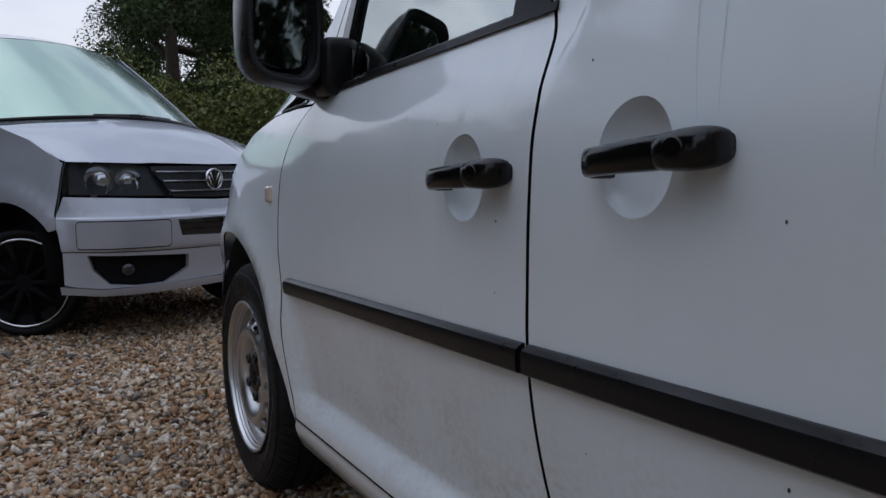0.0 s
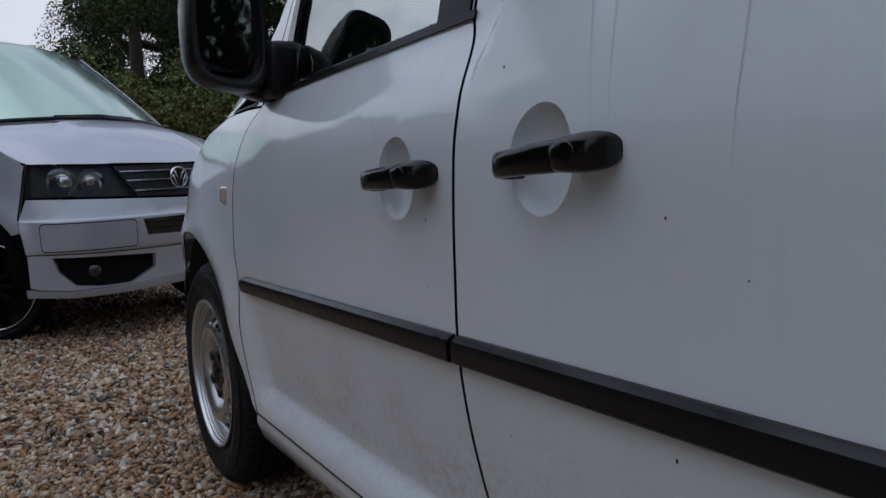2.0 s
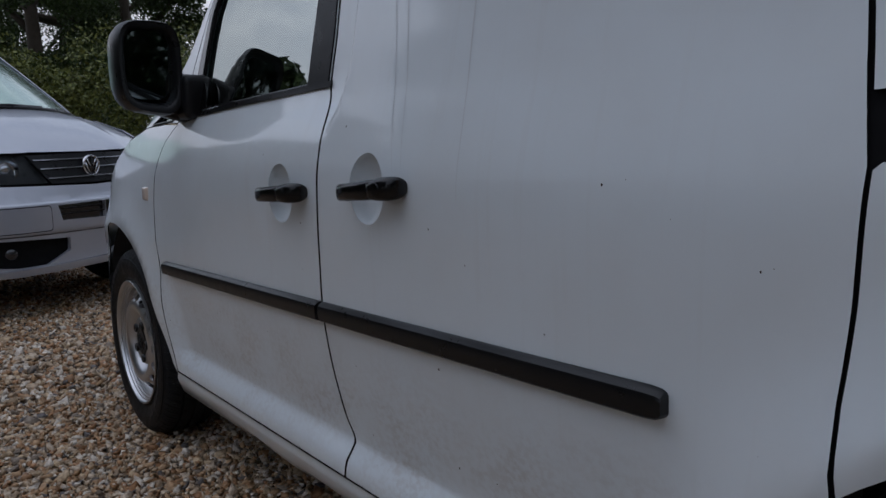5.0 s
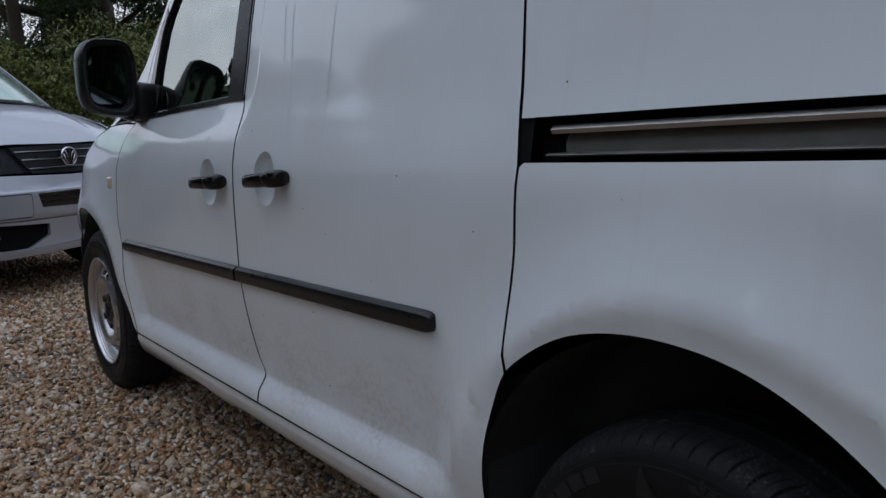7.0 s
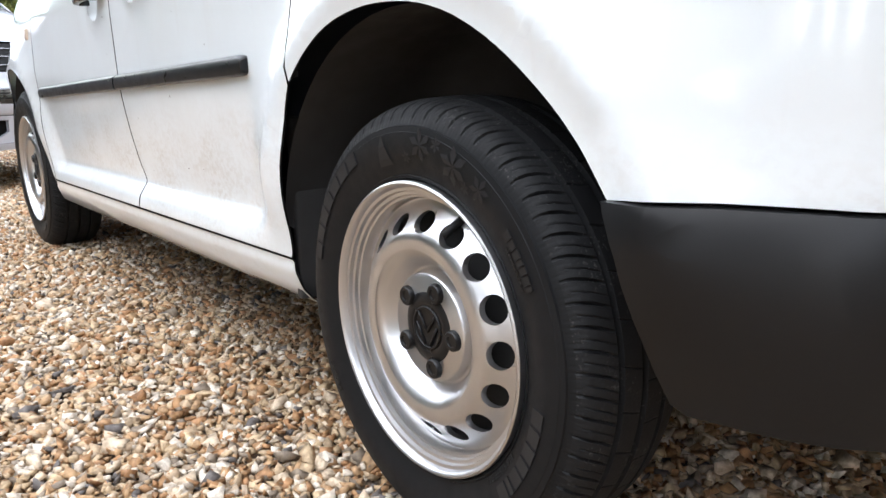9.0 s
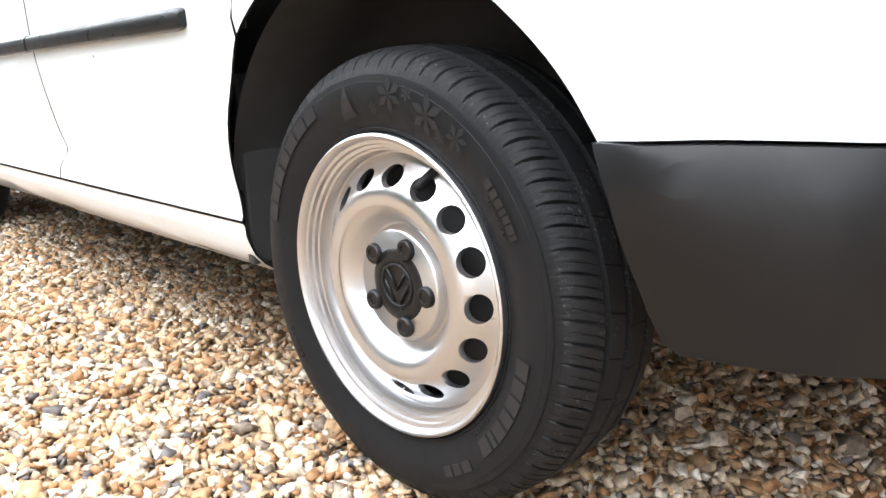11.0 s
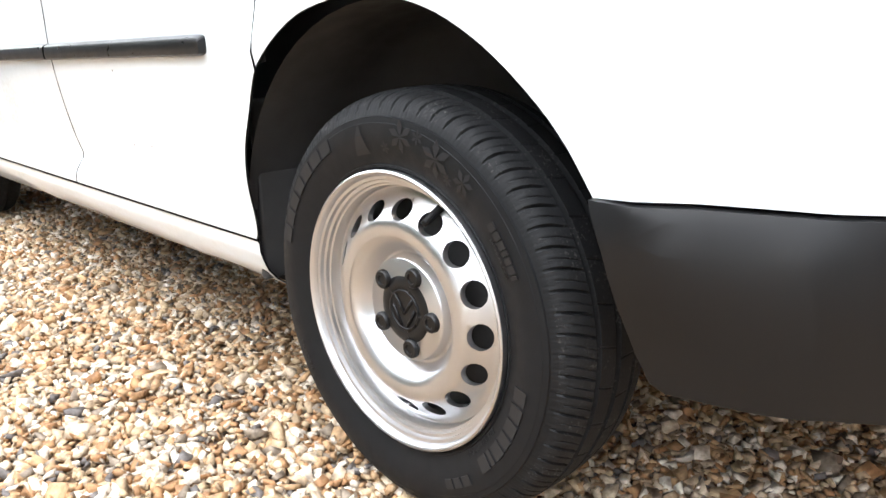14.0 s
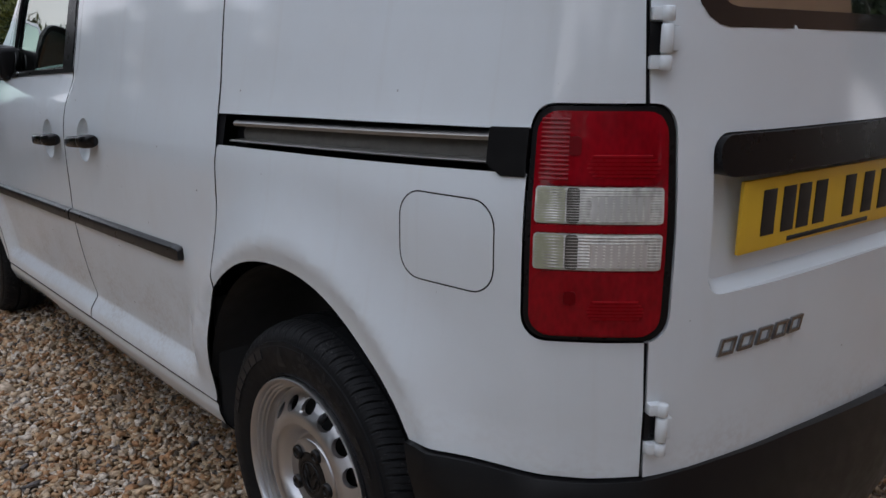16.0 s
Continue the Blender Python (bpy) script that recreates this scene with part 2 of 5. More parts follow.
BARK = plain("tree_bark", (0.09, 0.07, 0.05), 0.9, vary=0.5, size=12.0, bump=0.8, grain=60.0)
LEAF = leaf("oak_leaf", (0.02, 0.032, 0.008), (0.05, 0.075, 0.02))
LEAF_PALE = leaf("hedge_leaf", (0.05, 0.066, 0.013), (0.15, 0.165, 0.04))
CHIP = plain("bare_paint_chip", (0.05, 0.035, 0.03), 0.7)
DRIP = plain("grey_drip_film", (0.63, 0.65, 0.665), 0.35, coat=0.5)
WINE = plain("dark_red_plastic", (0.15, 0.001, 0.004), 0.3, spec=0.15)
STRAW = plain("straw_tinted_plastic", (0.40, 0.41, 0.29), 0.25, coat=0.4, vary=0.3, size=60.0)
BRICK = plain("added_wall_brick", (0.42, 0.24, 0.14), 0.9, vary=0.5, size=4.0, bump=0.5, grain=30.0)


# ---- building tools ----
def thing(name, place, label, category, group="", turn=0.0):
    """An Empty at a thing's base that carries its parts."""
    ob = new(name)
    ob.matrix_basis = pose(*place, 0, 0, turn)
    ob.empty_display_size = 0.2
    return tagged(ob, label, category, group)


def part(name, bm, material, parent, label="", smooth=True, at=None):
    """Links a bmesh as one mesh object under a thing or a part; its points are in the world, or in the pose at."""
    data = bm
    if not isinstance(bm, bpy.types.Mesh):
        data = bpy.data.meshes.new(name)
        bm.to_mesh(data)
        bm.free()
        if smooth:
            data.shade_smooth()
    if material and not data.materials:
        data.materials.append(material)
    ob = new(name, data)
    if parent:
        ob.parent = parent
        ob.matrix_parent_inverse = WORLD[parent.name].inverted()
    ob.matrix_basis = at or Matrix.Identity(4)
    WORLD[ob.name] = at or Matrix.Identity(4)
    if label:
        ob["label"] = label
    return ob


WORLD = {}


def root(ob):
    WORLD[ob.name] = ob.matrix_basis.copy()
    return ob


def grid(bm, rows, closed=False, flip=False):
    """Skins rows of points into quads."""
    lines = [[bm.verts.new(p) for p in row] for row in rows]
    for a, b in zip(lines, lines[1:]):
        n = len(a)
        for i in range(n if closed else n - 1):
            quad = [a[i], a[(i + 1) % n], b[(i + 1) % n], b[i]]
            bm.faces.new(quad[::-1] if flip else quad)
    return lines


def sharpen(bm, degrees=35):
    for e in bm.edges:
        if len(e.link_faces) == 2 and e.calc_face_angle(0) > radians(degrees):
            e.smooth = False
    return bm


def lathe(bm, profile, segments, wave=None, twist=None):
    """Turns a profile of (along x, radius) round the x axis."""
    rows = []
    for k, (a, r) in enumerate(profile):
        row = []
        for i in range(segments):
            t = 2 * math.pi * (i + (twist(k) if twist else 0.0)) / segments
            rr = r - (wave(k, i) if wave else 0.0)
            row.append((a, rr * math.cos(t), rr * math.sin(t)))
        rows.append(row)
    grid(bm, rows, closed=True)
    return bm


def block(bm, low, high, bevel=0.0, segments=2):
    """A box between two corners, its edges rounded."""
    made = bmesh.ops.create_cube(bm, size=1.0)["verts"]
    low, high = Vector(low), Vector(high)
    for v in made:
        v.co = Vector(low[i] + (v.co[i] + 0.5) * (high[i] - low[i]) for i in range(3))
    if bevel:
        edges = {e for v in made for e in v.link_edges}
        bmesh.ops.bevel(bm, geom=list(edges), offset=bevel, segments=segments, affect="EDGES", profile=0.6)
    return bm


def tube(bm, points, radii, sides=8, caps=True):
    """A tapered tube along points."""
    points = [Vector(p) for p in points]
    rows = []
    for i, p in enumerate(points):
        way = (points[min(i + 1, len(points) - 1)] - points[max(i - 1, 0)]).normalized()
        side = way.cross((0, 0, 1)) if abs(way.z) < 0.95 else way.cross((0, 1, 0))
        side.normalize()
        up = side.cross(way)
        r = radii[i] if isinstance(radii, (list, tuple)) else radii
        rows.append([p + r * (math.cos(2 * math.pi * k / sides) * side + math.sin(2 * math.pi * k / sides) * up) for k in range(sides)])
    lines = grid(bm, rows, closed=True, flip=True)
    if caps:
        bm.faces.new(lines[0])
        bm.faces.new(lines[-1][::-1])
    return bm


def rounded(u0, u1, z0, z1, r, n=5):
    """A rounded rectangle as a loop of (u, z)."""
    loop = []
    for cu, cz, a in ((u1 - r, z1 - r, 0), (u0 + r, z1 - r, 90), (u0 + r, z0 + r, 180), (u1 - r, z0 + r, 270)):
        loop += [(cu + r * math.cos(radians(a + 90 * i / n)), cz + r * math.sin(radians(a + 90 * i / n))) for i in range(n + 1)]
    return loop


def ellipse(cu, cz, a, b, n=32):
    return [(cu + a * math.cos(2 * math.pi * i / n), cz + b * math.sin(2 * math.pi * i / n)) for i in range(n)]


def smooth_line(points, n=6):
    """A Catmull-Rom curve through points of any dimension."""
    pts = [np.array(p, float) for p in points]
    pts = [2 * pts[0] - pts[1]] + pts + [2 * pts[-1] - pts[-2]]
    out = []
    for a, b, c, d in zip(pts, pts[1:], pts[2:], pts[3:]):
        for i in range(n):
            t = i / n
            out.append(tuple(0.5 * (2 * b + (c - a) * t + (2 * a - 5 * b + 4 * c - d) * t * t + (3 * b - a - 3 * c + d) * t**3)))
    return out + [tuple(pts[-2])]


class Skin:
    """A car's side and ends as one curved surface: u runs along its plan, z up; inset() pushes it inwards."""

    def __init__(self, plan, anchor, inset, sense):
        line = np.array(smooth_line(plan, 12))
        step = np.hypot(*np.diff(line, axis=0).T)
        run = np.r_[0, np.cumsum(step)]
        at = np.interp(anchor[0], line[:, 1][::sense], run[::sense]) if anchor else 0.0
        self.u = (run - at) * (-1 if anchor else 1) + (anchor[0] if anchor else 0.0)
        self.line, self.inset = line, inset
        way = np.gradient(line, axis=0)
        way /= np.hypot(*way.T)[:, None]
        self.normal = np.stack([-way[:, 1], way[:, 0]], 1) * (1 if anchor else -1)
        if self.u[0] > self.u[-1]:
            self.u, self.line, self.normal = self.u[::-1], self.line[::-1], self.normal[::-1]

    def base(self, u):
        p = [float(np.interp(u, self.u, self.line[:, i])) for i in (0, 1)]
        n = Vector([float(np.interp(u, self.u, self.normal[:, i])) for i in (0, 1)] + [0.0]).normalized()
        return p, n

    def at(self, u, z, deep=0.0):
        """The place at (u, z), deep metres under the skin, and the way inwards."""
        p, n = self.base(u)
        return Vector((p[0], p[1], z)) + n * (self.inset(u, z) + deep), n


def panel(skin, loops, step=0.06, lift=0.0, depth=0.012, lines_u=(), lines_z=(), shade_fold=False):
    """A sheet of the skin inside the first loop and outside the others, with folded edges."""
    raised = lift if callable(lift) else lambda u, z: lift
    bm = bmesh.new()
    lu, lz = bm.verts.layers.float.new("u"), bm.verts.layers.float.new("h")
    edges = []
    for loop in loops:
        vs = [bm.verts.new((u, z, 0)) for u, z in loop]
        edges += [bm.edges.new((a, b)) for a, b in zip(vs, vs[1:] + vs[:1])]
    bmesh.ops.triangle_fill(bm, edges=edges, use_beauty=True)
    us, zs = [p[0] for p in loops[0]], [p[1] for p in loops[0]]
    for axis, low, high, extra in ((0, min(us), max(us), lines_u), (1, min(zs), max(zs), lines_z)):
        cuts = [low + step * i for i in range(1, int((high - low) / step) + 1)] + list(extra)
        for c in cuts:
            co, no = [0, 0, 0], [0, 0, 0]
            co[axis], no[axis] = c, 1
            bmesh.ops.bisect_plane(bm, geom=bm.verts[:] + bm.edges[:] + bm.faces[:], plane_co=co, plane_no=no, dist=1e-5)
    bmesh.ops.triangulate(bm, faces=[f for f in bm.faces if len(f.verts) > 4])
    bmesh.ops.recalc_face_normals(bm, faces=bm.faces[:])
    for v in bm.verts:
        v[lu], v[lz] = v.co.x, v.co.y
    for v in bm.verts:
        v.co = skin.at(v[lu], v[lz], -raised(v[lu], v[lz]))[0]
    bm.normal_update()
    total = 0.0
    for f in bm.faces:
        v = f.verts[0]
        total += f.normal.dot(skin.base(v[lu])[1]) * f.calc_area()
    if total > 0:
        bmesh.ops.reverse_faces(bm, faces=bm.faces[:])
    rim = [e for e in bm.edges if len(e.link_faces) == 1]
    if depth:
        out = bmesh.ops.extrude_edge_only(bm, edges=rim)
        for v in (g for g in out["geom"] if isinstance(g, bmesh.types.BMVert)):
            v.co = skin.at(v[lu], v[lz], -raised(v[lu], v[lz]) + depth)[0]
        for e in rim:
            e.smooth = False
        if shade_fold:
            for f in (g for g in out["geom"] if isinstance(g, bmesh.types.BMFace)):
                f.material_index = 1
    return bm


def flipped(data, middle):
    """A mesh mirrored across x = middle."""
    copy = data.copy()
    for v in copy.vertices:
        v.co.x = 2 * middle - v.co.x
    copy.flip_normals()
    return copy


def both(name, bm, material, parent, middle, label="", at=None):
    """A part and its twin on the other flank."""
    a = part(name, bm, material, parent, label, at=at)
    b = part(name, flipped(a.data, middle), None, parent, label, at=at)
    return a, b


def letters(text, size, depth):
    """Flat solid lettering from the built-in font, centred, in x and y."""
    curve = bpy.data.curves.new("letters", "FONT")
    curve.body, curve.size, curve.extrude = text, size, depth
    curve.align_x, curve.align_y = "CENTER", "CENTER"
    curve.resolution_u = 3
    ob = bpy.data.objects.new("letters", curve)
    scene.collection.objects.link(ob)
    bpy.context.view_layer.update()
    data = bpy.data.meshes.new_from_object(ob.evaluated_get(bpy.context.evaluated_depsgraph_get()))
    bpy.data.objects.remove(ob)
    bpy.data.curves.remove(curve)
    return data


# ---- the white van ----
MID = 0.88
PLAN = [(0.88, 3.47), (0.60, 3.46), (0.36, 3.42), (0.19, 3.33), (0.082, 3.20), (0.026, 3.04), (0.004, 2.86), (-0.001, 2.6), (0.003, 2.3), (0.002, 1.9),
        (0.0, 1.3), (0.0, 0.5), (0.004, 0.1), (0.012, -0.25), (0.028, -0.42), (0.053, -0.545), (0.10, -0.612), (0.15, -0.66),
        (0.195, -0.69), (0.30, -0.722), (0.5, -0.75), (0.88, -0.775), (1.1, -0.77)]
TUCK = [(0.18, 0.11), (0.225, 0.07), (0.243, 0.042), (0.254, 0.026), (0.275, 0.0165), (0.298, 0.008), (0.305, 0.0065), (0.312, 0.0065), (0.322, 0.006), (0.331, 0.0005), (0.345, 0.0005), (0.362, 0.004), (0.375, 0.0115),
        (0.388, 0.0205), (0.399, 0.0272), (0.406, 0.0279), (0.43, 0.026), (0.46, 0.022), (0.55, 0.011),
        (0.65, 0.002), (0.75, 0.0), (0.85, -0.003), (0.93, -0.002), (0.98, 0.006), (1.05, 0.022), (1.1, 0.034), (1.3, 0.072),
        (1.5, 0.12), (1.65, 0.165), (1.72, 0.20)]
TUCK_Z, TUCK_D = np.array(smooth_line(TUCK, 6)).T


def ease(x):
    x = min(1.0, max(0.0, x))
    return x * x * (3 - 2 * x)


def van_inset(u, z):
    low = z + (max(u, 0.39) - 1.25) * 0.021 * ease((0.62 - z) / 0.18)
    d = float(np.interp(low, TUCK_Z, TUCK_D))
    if u < -0.3:
        if z < 0.6:
            d = float(np.interp(z, (0.18, 0.25, 0.30, 0.35, 0.6), (0.06, 0.02, 0.004, 0.002, 0.004)))
        d *= 1 - 0.5 * ease((-0.3 - u) / 0.4)
    if z > 0.9 and u > 1.5:
        d += 0.16 * ease((u - 1.5) / 1.5) * (z - 0.9)
    if u > 2.0:
        near = ease((u - 2.0) / 1.0)
        if z > 0.9:
            d *= 1 - 0.8 * near
        d += 0.195 * near * max(0.0, z - 0.70)
    d += 0.022 * ease((u + 0.018 - max(1.262, 1.322 - 0.36 * (z - 0.97))) / 0.03) * ease((z - 0.985) / 0.12)
    for cy, cz, out, far, run, fill in ((0.005, 0.37, 0.032, 0.575, 0.14, 0.55), (2.80, 0.30, 0.014, 0.56, 0.12, 0.60)):
        r = math.hypot(u - cy, z - cz)
        if 0.335 < low < 0.65 and u > -0.3:
            d *= 1 - ease((fill - r) / 0.11) * ease((0.66 - low) / 0.12)
        d -= out * min(1.0, max(0.0, (far - r) / run)) ** 1.7 * ease((z - 0.34) / 0.2)
        d += 0.010 * ease((0.452 - r) / 0.065) * ease((z - 0.42) / 0.15)
    return d


LOW_LINES = tuple(np.arange(0.285, 0.44, 0.0075))
SIDE = Skin(PLAN, (1.3,), van_inset, -1)
van = root(thing("panel_van", (MID, 1.35, 0.0), "white panel van with black rub strips, parked on gravel", "van"))

REAR_ARCH = smooth_line([(0.388, 0.30), (0.374, 0.38), (0.365, 0.47), (0.344, 0.572), (0.301, 0.660), (0.203, 0.730), (0.099, 0.760), (-0.006, 0.763),
                         (-0.092, 0.747), (-0.170, 0.712), (-0.237, 0.665), (-0.296, 0.608), (-0.344, 0.541)], 4)
FRONT_ARCH = smooth_line([(2.298, 0.31), (2.345, 0.37), (2.395, 0.435), (2.458, 0.51), (2.522, 0.58), (2.60, 0.645), (2.68, 0.688), (2.77, 0.711), (2.86, 0.717), (2.93, 0.70), (3.0, 0.63), (3.05, 0.5)], 4)
FRONT_GAP = smooth_line([(2.262, 1.045), (2.325, 0.98), (2.37, 0.90), (2.39, 0.80), (2.388, 0.72), (2.372, 0.62), (2.355, 0.50), (2.325, 0.41), (2.295, 0.35), (2.275, 0.312)], 4)
MID_GAP = smooth_line([(1.353, 1.105), (1.329, 1.05), (1.319, 0.98), (1.321, 0.89), (1.328, 0.77), (1.329, 0.675), (1.319, 0.56), (1.294, 0.45), (1.269, 0.405), (1.266, 0.355), (1.267, 0.333)], 4)
HOLES = [ellipse(1.486, 0.888, 0.056, 0.062), ellipse(1.14, 0.912, 0.056, 0.063)]
GLASS_HOLE = [(1.444, 1.108), (1.438, 1.30), (1.444, 1.50), (1.465, 1.60), (1.86, 1.60), (2.00, 1.53), (2.10, 1.405), (2.125, 1.345), (2.135, 1.14), (2.12, 1.084), (1.80, 1.092)]


def moved(line, du=0.0, dz=0.0):
    return [(u + du, z + dz) for u, z in line]


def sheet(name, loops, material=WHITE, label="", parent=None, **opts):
    # white panels get dark folded edges: the seams' shade is put into the colour
    opts = {"depth": 0.004, "shade_fold": material is WHITE, **opts}
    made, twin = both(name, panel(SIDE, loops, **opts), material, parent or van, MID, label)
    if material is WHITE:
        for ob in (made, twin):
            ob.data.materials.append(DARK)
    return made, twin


# front wing
wing = moved(FRONT_GAP, 0.003) + [(2.30, 0.30)] + FRONT_ARCH[1:] + [(3.08, 0.56), (3.22, 0.60), (3.3, 0.66), (3.24, 0.74), (3.12, 0.83), (2.95, 0.93), (2.78, 1.0), (2.60, 1.04), (2.40, 1.048)]
front_wing, _ = sheet("front_wing", [wing], step=0.032)
# front door with its window frame
door = moved(FRONT_GAP, -0.003) + moved(MID_GAP[::-1], 0.0035) + [(1.353, 1.20), (1.360, 1.30), (1.368, 1.50), (1.375, 1.66), (1.40, 1.69), (1.92, 1.68), (1.99, 1.63), (2.09, 1.49), (2.18, 1.36), (2.25, 1.15), (2.25, 1.06)]
front_door, _ = sheet("front_door", [door, HOLES[0], GLASS_HOLE], step=0.032, lines_z=LOW_LINES)
# sliding door
slider = moved(MID_GAP, -0.0035) + [(0.384, 0.350)] + moved([p for p in REAR_ARCH if 0.355 < p[1] < 0.65 and p[0] > 0], 0.0005) + [(0.3065, 0.655), (0.3095, 0.75), (0.305, 0.84), (0.302, 0.97), (0.316, 1.06), (0.334, 1.2), (0.344, 1.3), (0.350, 1.5), (0.348, 1.70), (1.362, 1.70), (1.360, 1.5), (1.352, 1.30), (1.346, 1.20)]
slide_door, _ = sheet("sliding_door", [slider, HOLES[1]], step=0.032, lines_z=LOW_LINES, lines_u=tuple(np.arange(1.242, 1.33, 0.006)))
# rear quarter, under and over the slider's rail
LAMP = rounded(-0.753, -0.546, 0.767, 1.094, 0.034)
CUT = rounded(-0.757, -0.542, 0.763, 1.098, 0.036)
FLAP = rounded(-0.498, -0.310, 0.816, 0.958, 0.042, 7)
quarter = [(0.3005, 0.662), (0.304, 0.75), (0.2995, 0.84), (0.2965, 0.966), (0.289, 0.973), (0.0, 0.982), (-0.20, 0.989), (-0.30, 0.993), (-0.542, 1.001)] + CUT[18:][::-1] + [(-0.720, 0.763), (-0.7255, 0.66), (-0.727, 0.550), (-0.70, 0.549), (-0.65, 0.547), (-0.55, 0.549), (-0.46, 0.548), (-0.40, 0.5455)] + REAR_ARCH[::-1][: len([p for p in REAR_ARCH if p[0] < 0.299])]
sheet("rear_quarter_panel", [quarter, FLAP], step=0.018)
upper = [(0.306, 1.037), (0.328, 1.2), (0.338, 1.3), (0.344, 1.5), (0.342, 1.70), (-0.60, 1.70), (-0.66, 1.68), (-0.688, 1.60), (-0.694, 1.5), (-0.700, 1.25), (-0.705, 1.098)] + CUT[:6][::-1] + [(-0.542, 1.062), (-0.30, 1.055), (0.0, 1.047)]
sheet("upper_quarter_panel", [upper], step=0.032)
fuel_flap, _ = sheet("fuel_flap", [rounded(-0.4956, -0.3124, 0.8184, 0.9556, 0.0398, 7)], step=0.03, lines_u=(), depth=0.01)
# sill
sheet("sill", [[(2.30, 0.285), (2.293, 0.304), (1.25, 0.326), (0.387, 0.3437), (0.385, 0.30), (0.382, 0.262), (0.392, 0.238), (1.25, 0.22), (2.32, 0.20)]], step=0.032, lines_z=LOW_LINES)
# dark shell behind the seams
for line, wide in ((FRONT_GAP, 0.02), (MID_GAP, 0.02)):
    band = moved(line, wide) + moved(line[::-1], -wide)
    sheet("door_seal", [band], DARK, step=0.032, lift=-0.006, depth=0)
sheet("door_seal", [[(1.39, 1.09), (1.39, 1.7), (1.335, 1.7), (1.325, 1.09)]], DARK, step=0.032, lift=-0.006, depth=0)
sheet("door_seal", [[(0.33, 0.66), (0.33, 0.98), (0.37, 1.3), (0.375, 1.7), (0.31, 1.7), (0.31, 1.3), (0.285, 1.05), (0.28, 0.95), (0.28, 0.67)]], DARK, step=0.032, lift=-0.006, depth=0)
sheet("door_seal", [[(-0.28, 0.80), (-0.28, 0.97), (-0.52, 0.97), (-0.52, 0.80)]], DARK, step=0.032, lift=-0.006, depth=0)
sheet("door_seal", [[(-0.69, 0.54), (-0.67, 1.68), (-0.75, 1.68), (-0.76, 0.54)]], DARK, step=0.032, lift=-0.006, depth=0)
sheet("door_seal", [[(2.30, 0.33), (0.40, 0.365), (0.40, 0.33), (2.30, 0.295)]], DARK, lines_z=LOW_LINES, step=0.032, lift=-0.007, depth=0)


# handle hollows and handles
def hollow(cu, cz, a, b):
    bm = bmesh.new()
    rows = []
    for q in (1.0, 0.985, 0.95, 0.89, 0.8, 0.68, 0.52, 0.34, 0.16):
        deep = 0.033 * (1 - q * q) ** 0.52
        rows.append([SIDE.at(cu + q * a * math.cos(t), cz + q * b * math.sin(t), deep)[0] for t in np.linspace(0, 2 * math.pi, 32, endpoint=False)])
    lines = grid(bm, rows, closed=True)
    bm.faces.new(lines[-1])
    bmesh.ops.recalc_face_normals(bm, faces=bm.faces[:])
    bm.normal_update()
    if sum(f.normal.x for f in bm.faces) > 0:
        bmesh.ops.reverse_faces(bm, faces=bm.faces[:])
    return bm


def bar(cu, cz, tilt, spine, power):
    """A bar along the flank: rows of place along, reach out, half height and half depth."""
    bm = bmesh.new()
    rows = []
    for du, out, hz, hx in spine:
        p, n = SIDE.at(cu + du, cz - tilt * du, -out)
        rows.append([p + Vector((0, 0, hz * math.copysign(abs(math.sin(t)) ** power, math.sin(t)))) + n * hx * math.copysign(abs(math.cos(t)) ** power, math.cos(t)) for t in np.linspace(0, 2 * math.pi, 28, endpoint=False)])
    lines = grid(bm, rows, closed=True)
    bm.faces.new(lines[0][::-1])
    bm.faces.new(lines[-1])
    return bm


def handle(cu, cz, tilt):
    """A black grip bar that stands off the door on a short foot at its front end."""
    bm = bar(cu, cz, tilt, [(0.0655, 0.006, 0.009, 0.008), (0.0645, 0.014, 0.0135, 0.011), (0.061, 0.022, 0.0150, 0.0125), (0.052, 0.029, 0.0155, 0.0125), (0.036, 0.034, 0.0152, 0.012), (0.01, 0.036, 0.0155, 0.0125),
                            (-0.016, 0.0352, 0.0162, 0.013), (-0.034, 0.0335, 0.0168, 0.0135), (-0.056, 0.030, 0.0168, 0.0135), (-0.07, 0.026, 0.0165, 0.013)], 0.7)
    p, n = SIDE.at(cu + 0.056, cz - tilt * 0.056, 0.0)
    block(bm, (p.x - 0.024, p.y - 0.007, p.z - 0.0165), (p.x + 0.004, p.y + 0.009, p.z + 0.01), 0.004)
    bmesh.ops.recalc_face_normals(bm, faces=bm.faces[:])
    return sharpen(bm, 50)


def handle_cap(cu, cz, tilt):
    """The fixed lock housing behind the grip, a little taller than it."""
    bm = bar(cu, cz, tilt, [(-0.046, 0.012, 0.0160, 0.016), (-0.0475, 0.024, 0.0168, 0.018), (-0.051, 0.0262, 0.0173, 0.0192), (-0.062, 0.0262, 0.0184, 0.0196), (-0.075, 0.0248, 0.0196, 0.0194), (-0.088, 0.0226, 0.0198, 0.0182), (-0.096, 0.0200, 0.0192, 0.0165), (-0.102, 0.0165, 0.0178, 0.0140), (-0.1065, 0.0120, 0.0152, 0.0105), (-0.1090, 0.0065, 0.0110, 0.006)], 0.74)
    bmesh.ops.recalc_face_normals(bm, faces=bm.faces[:])
    return sharpen(bm, 50)


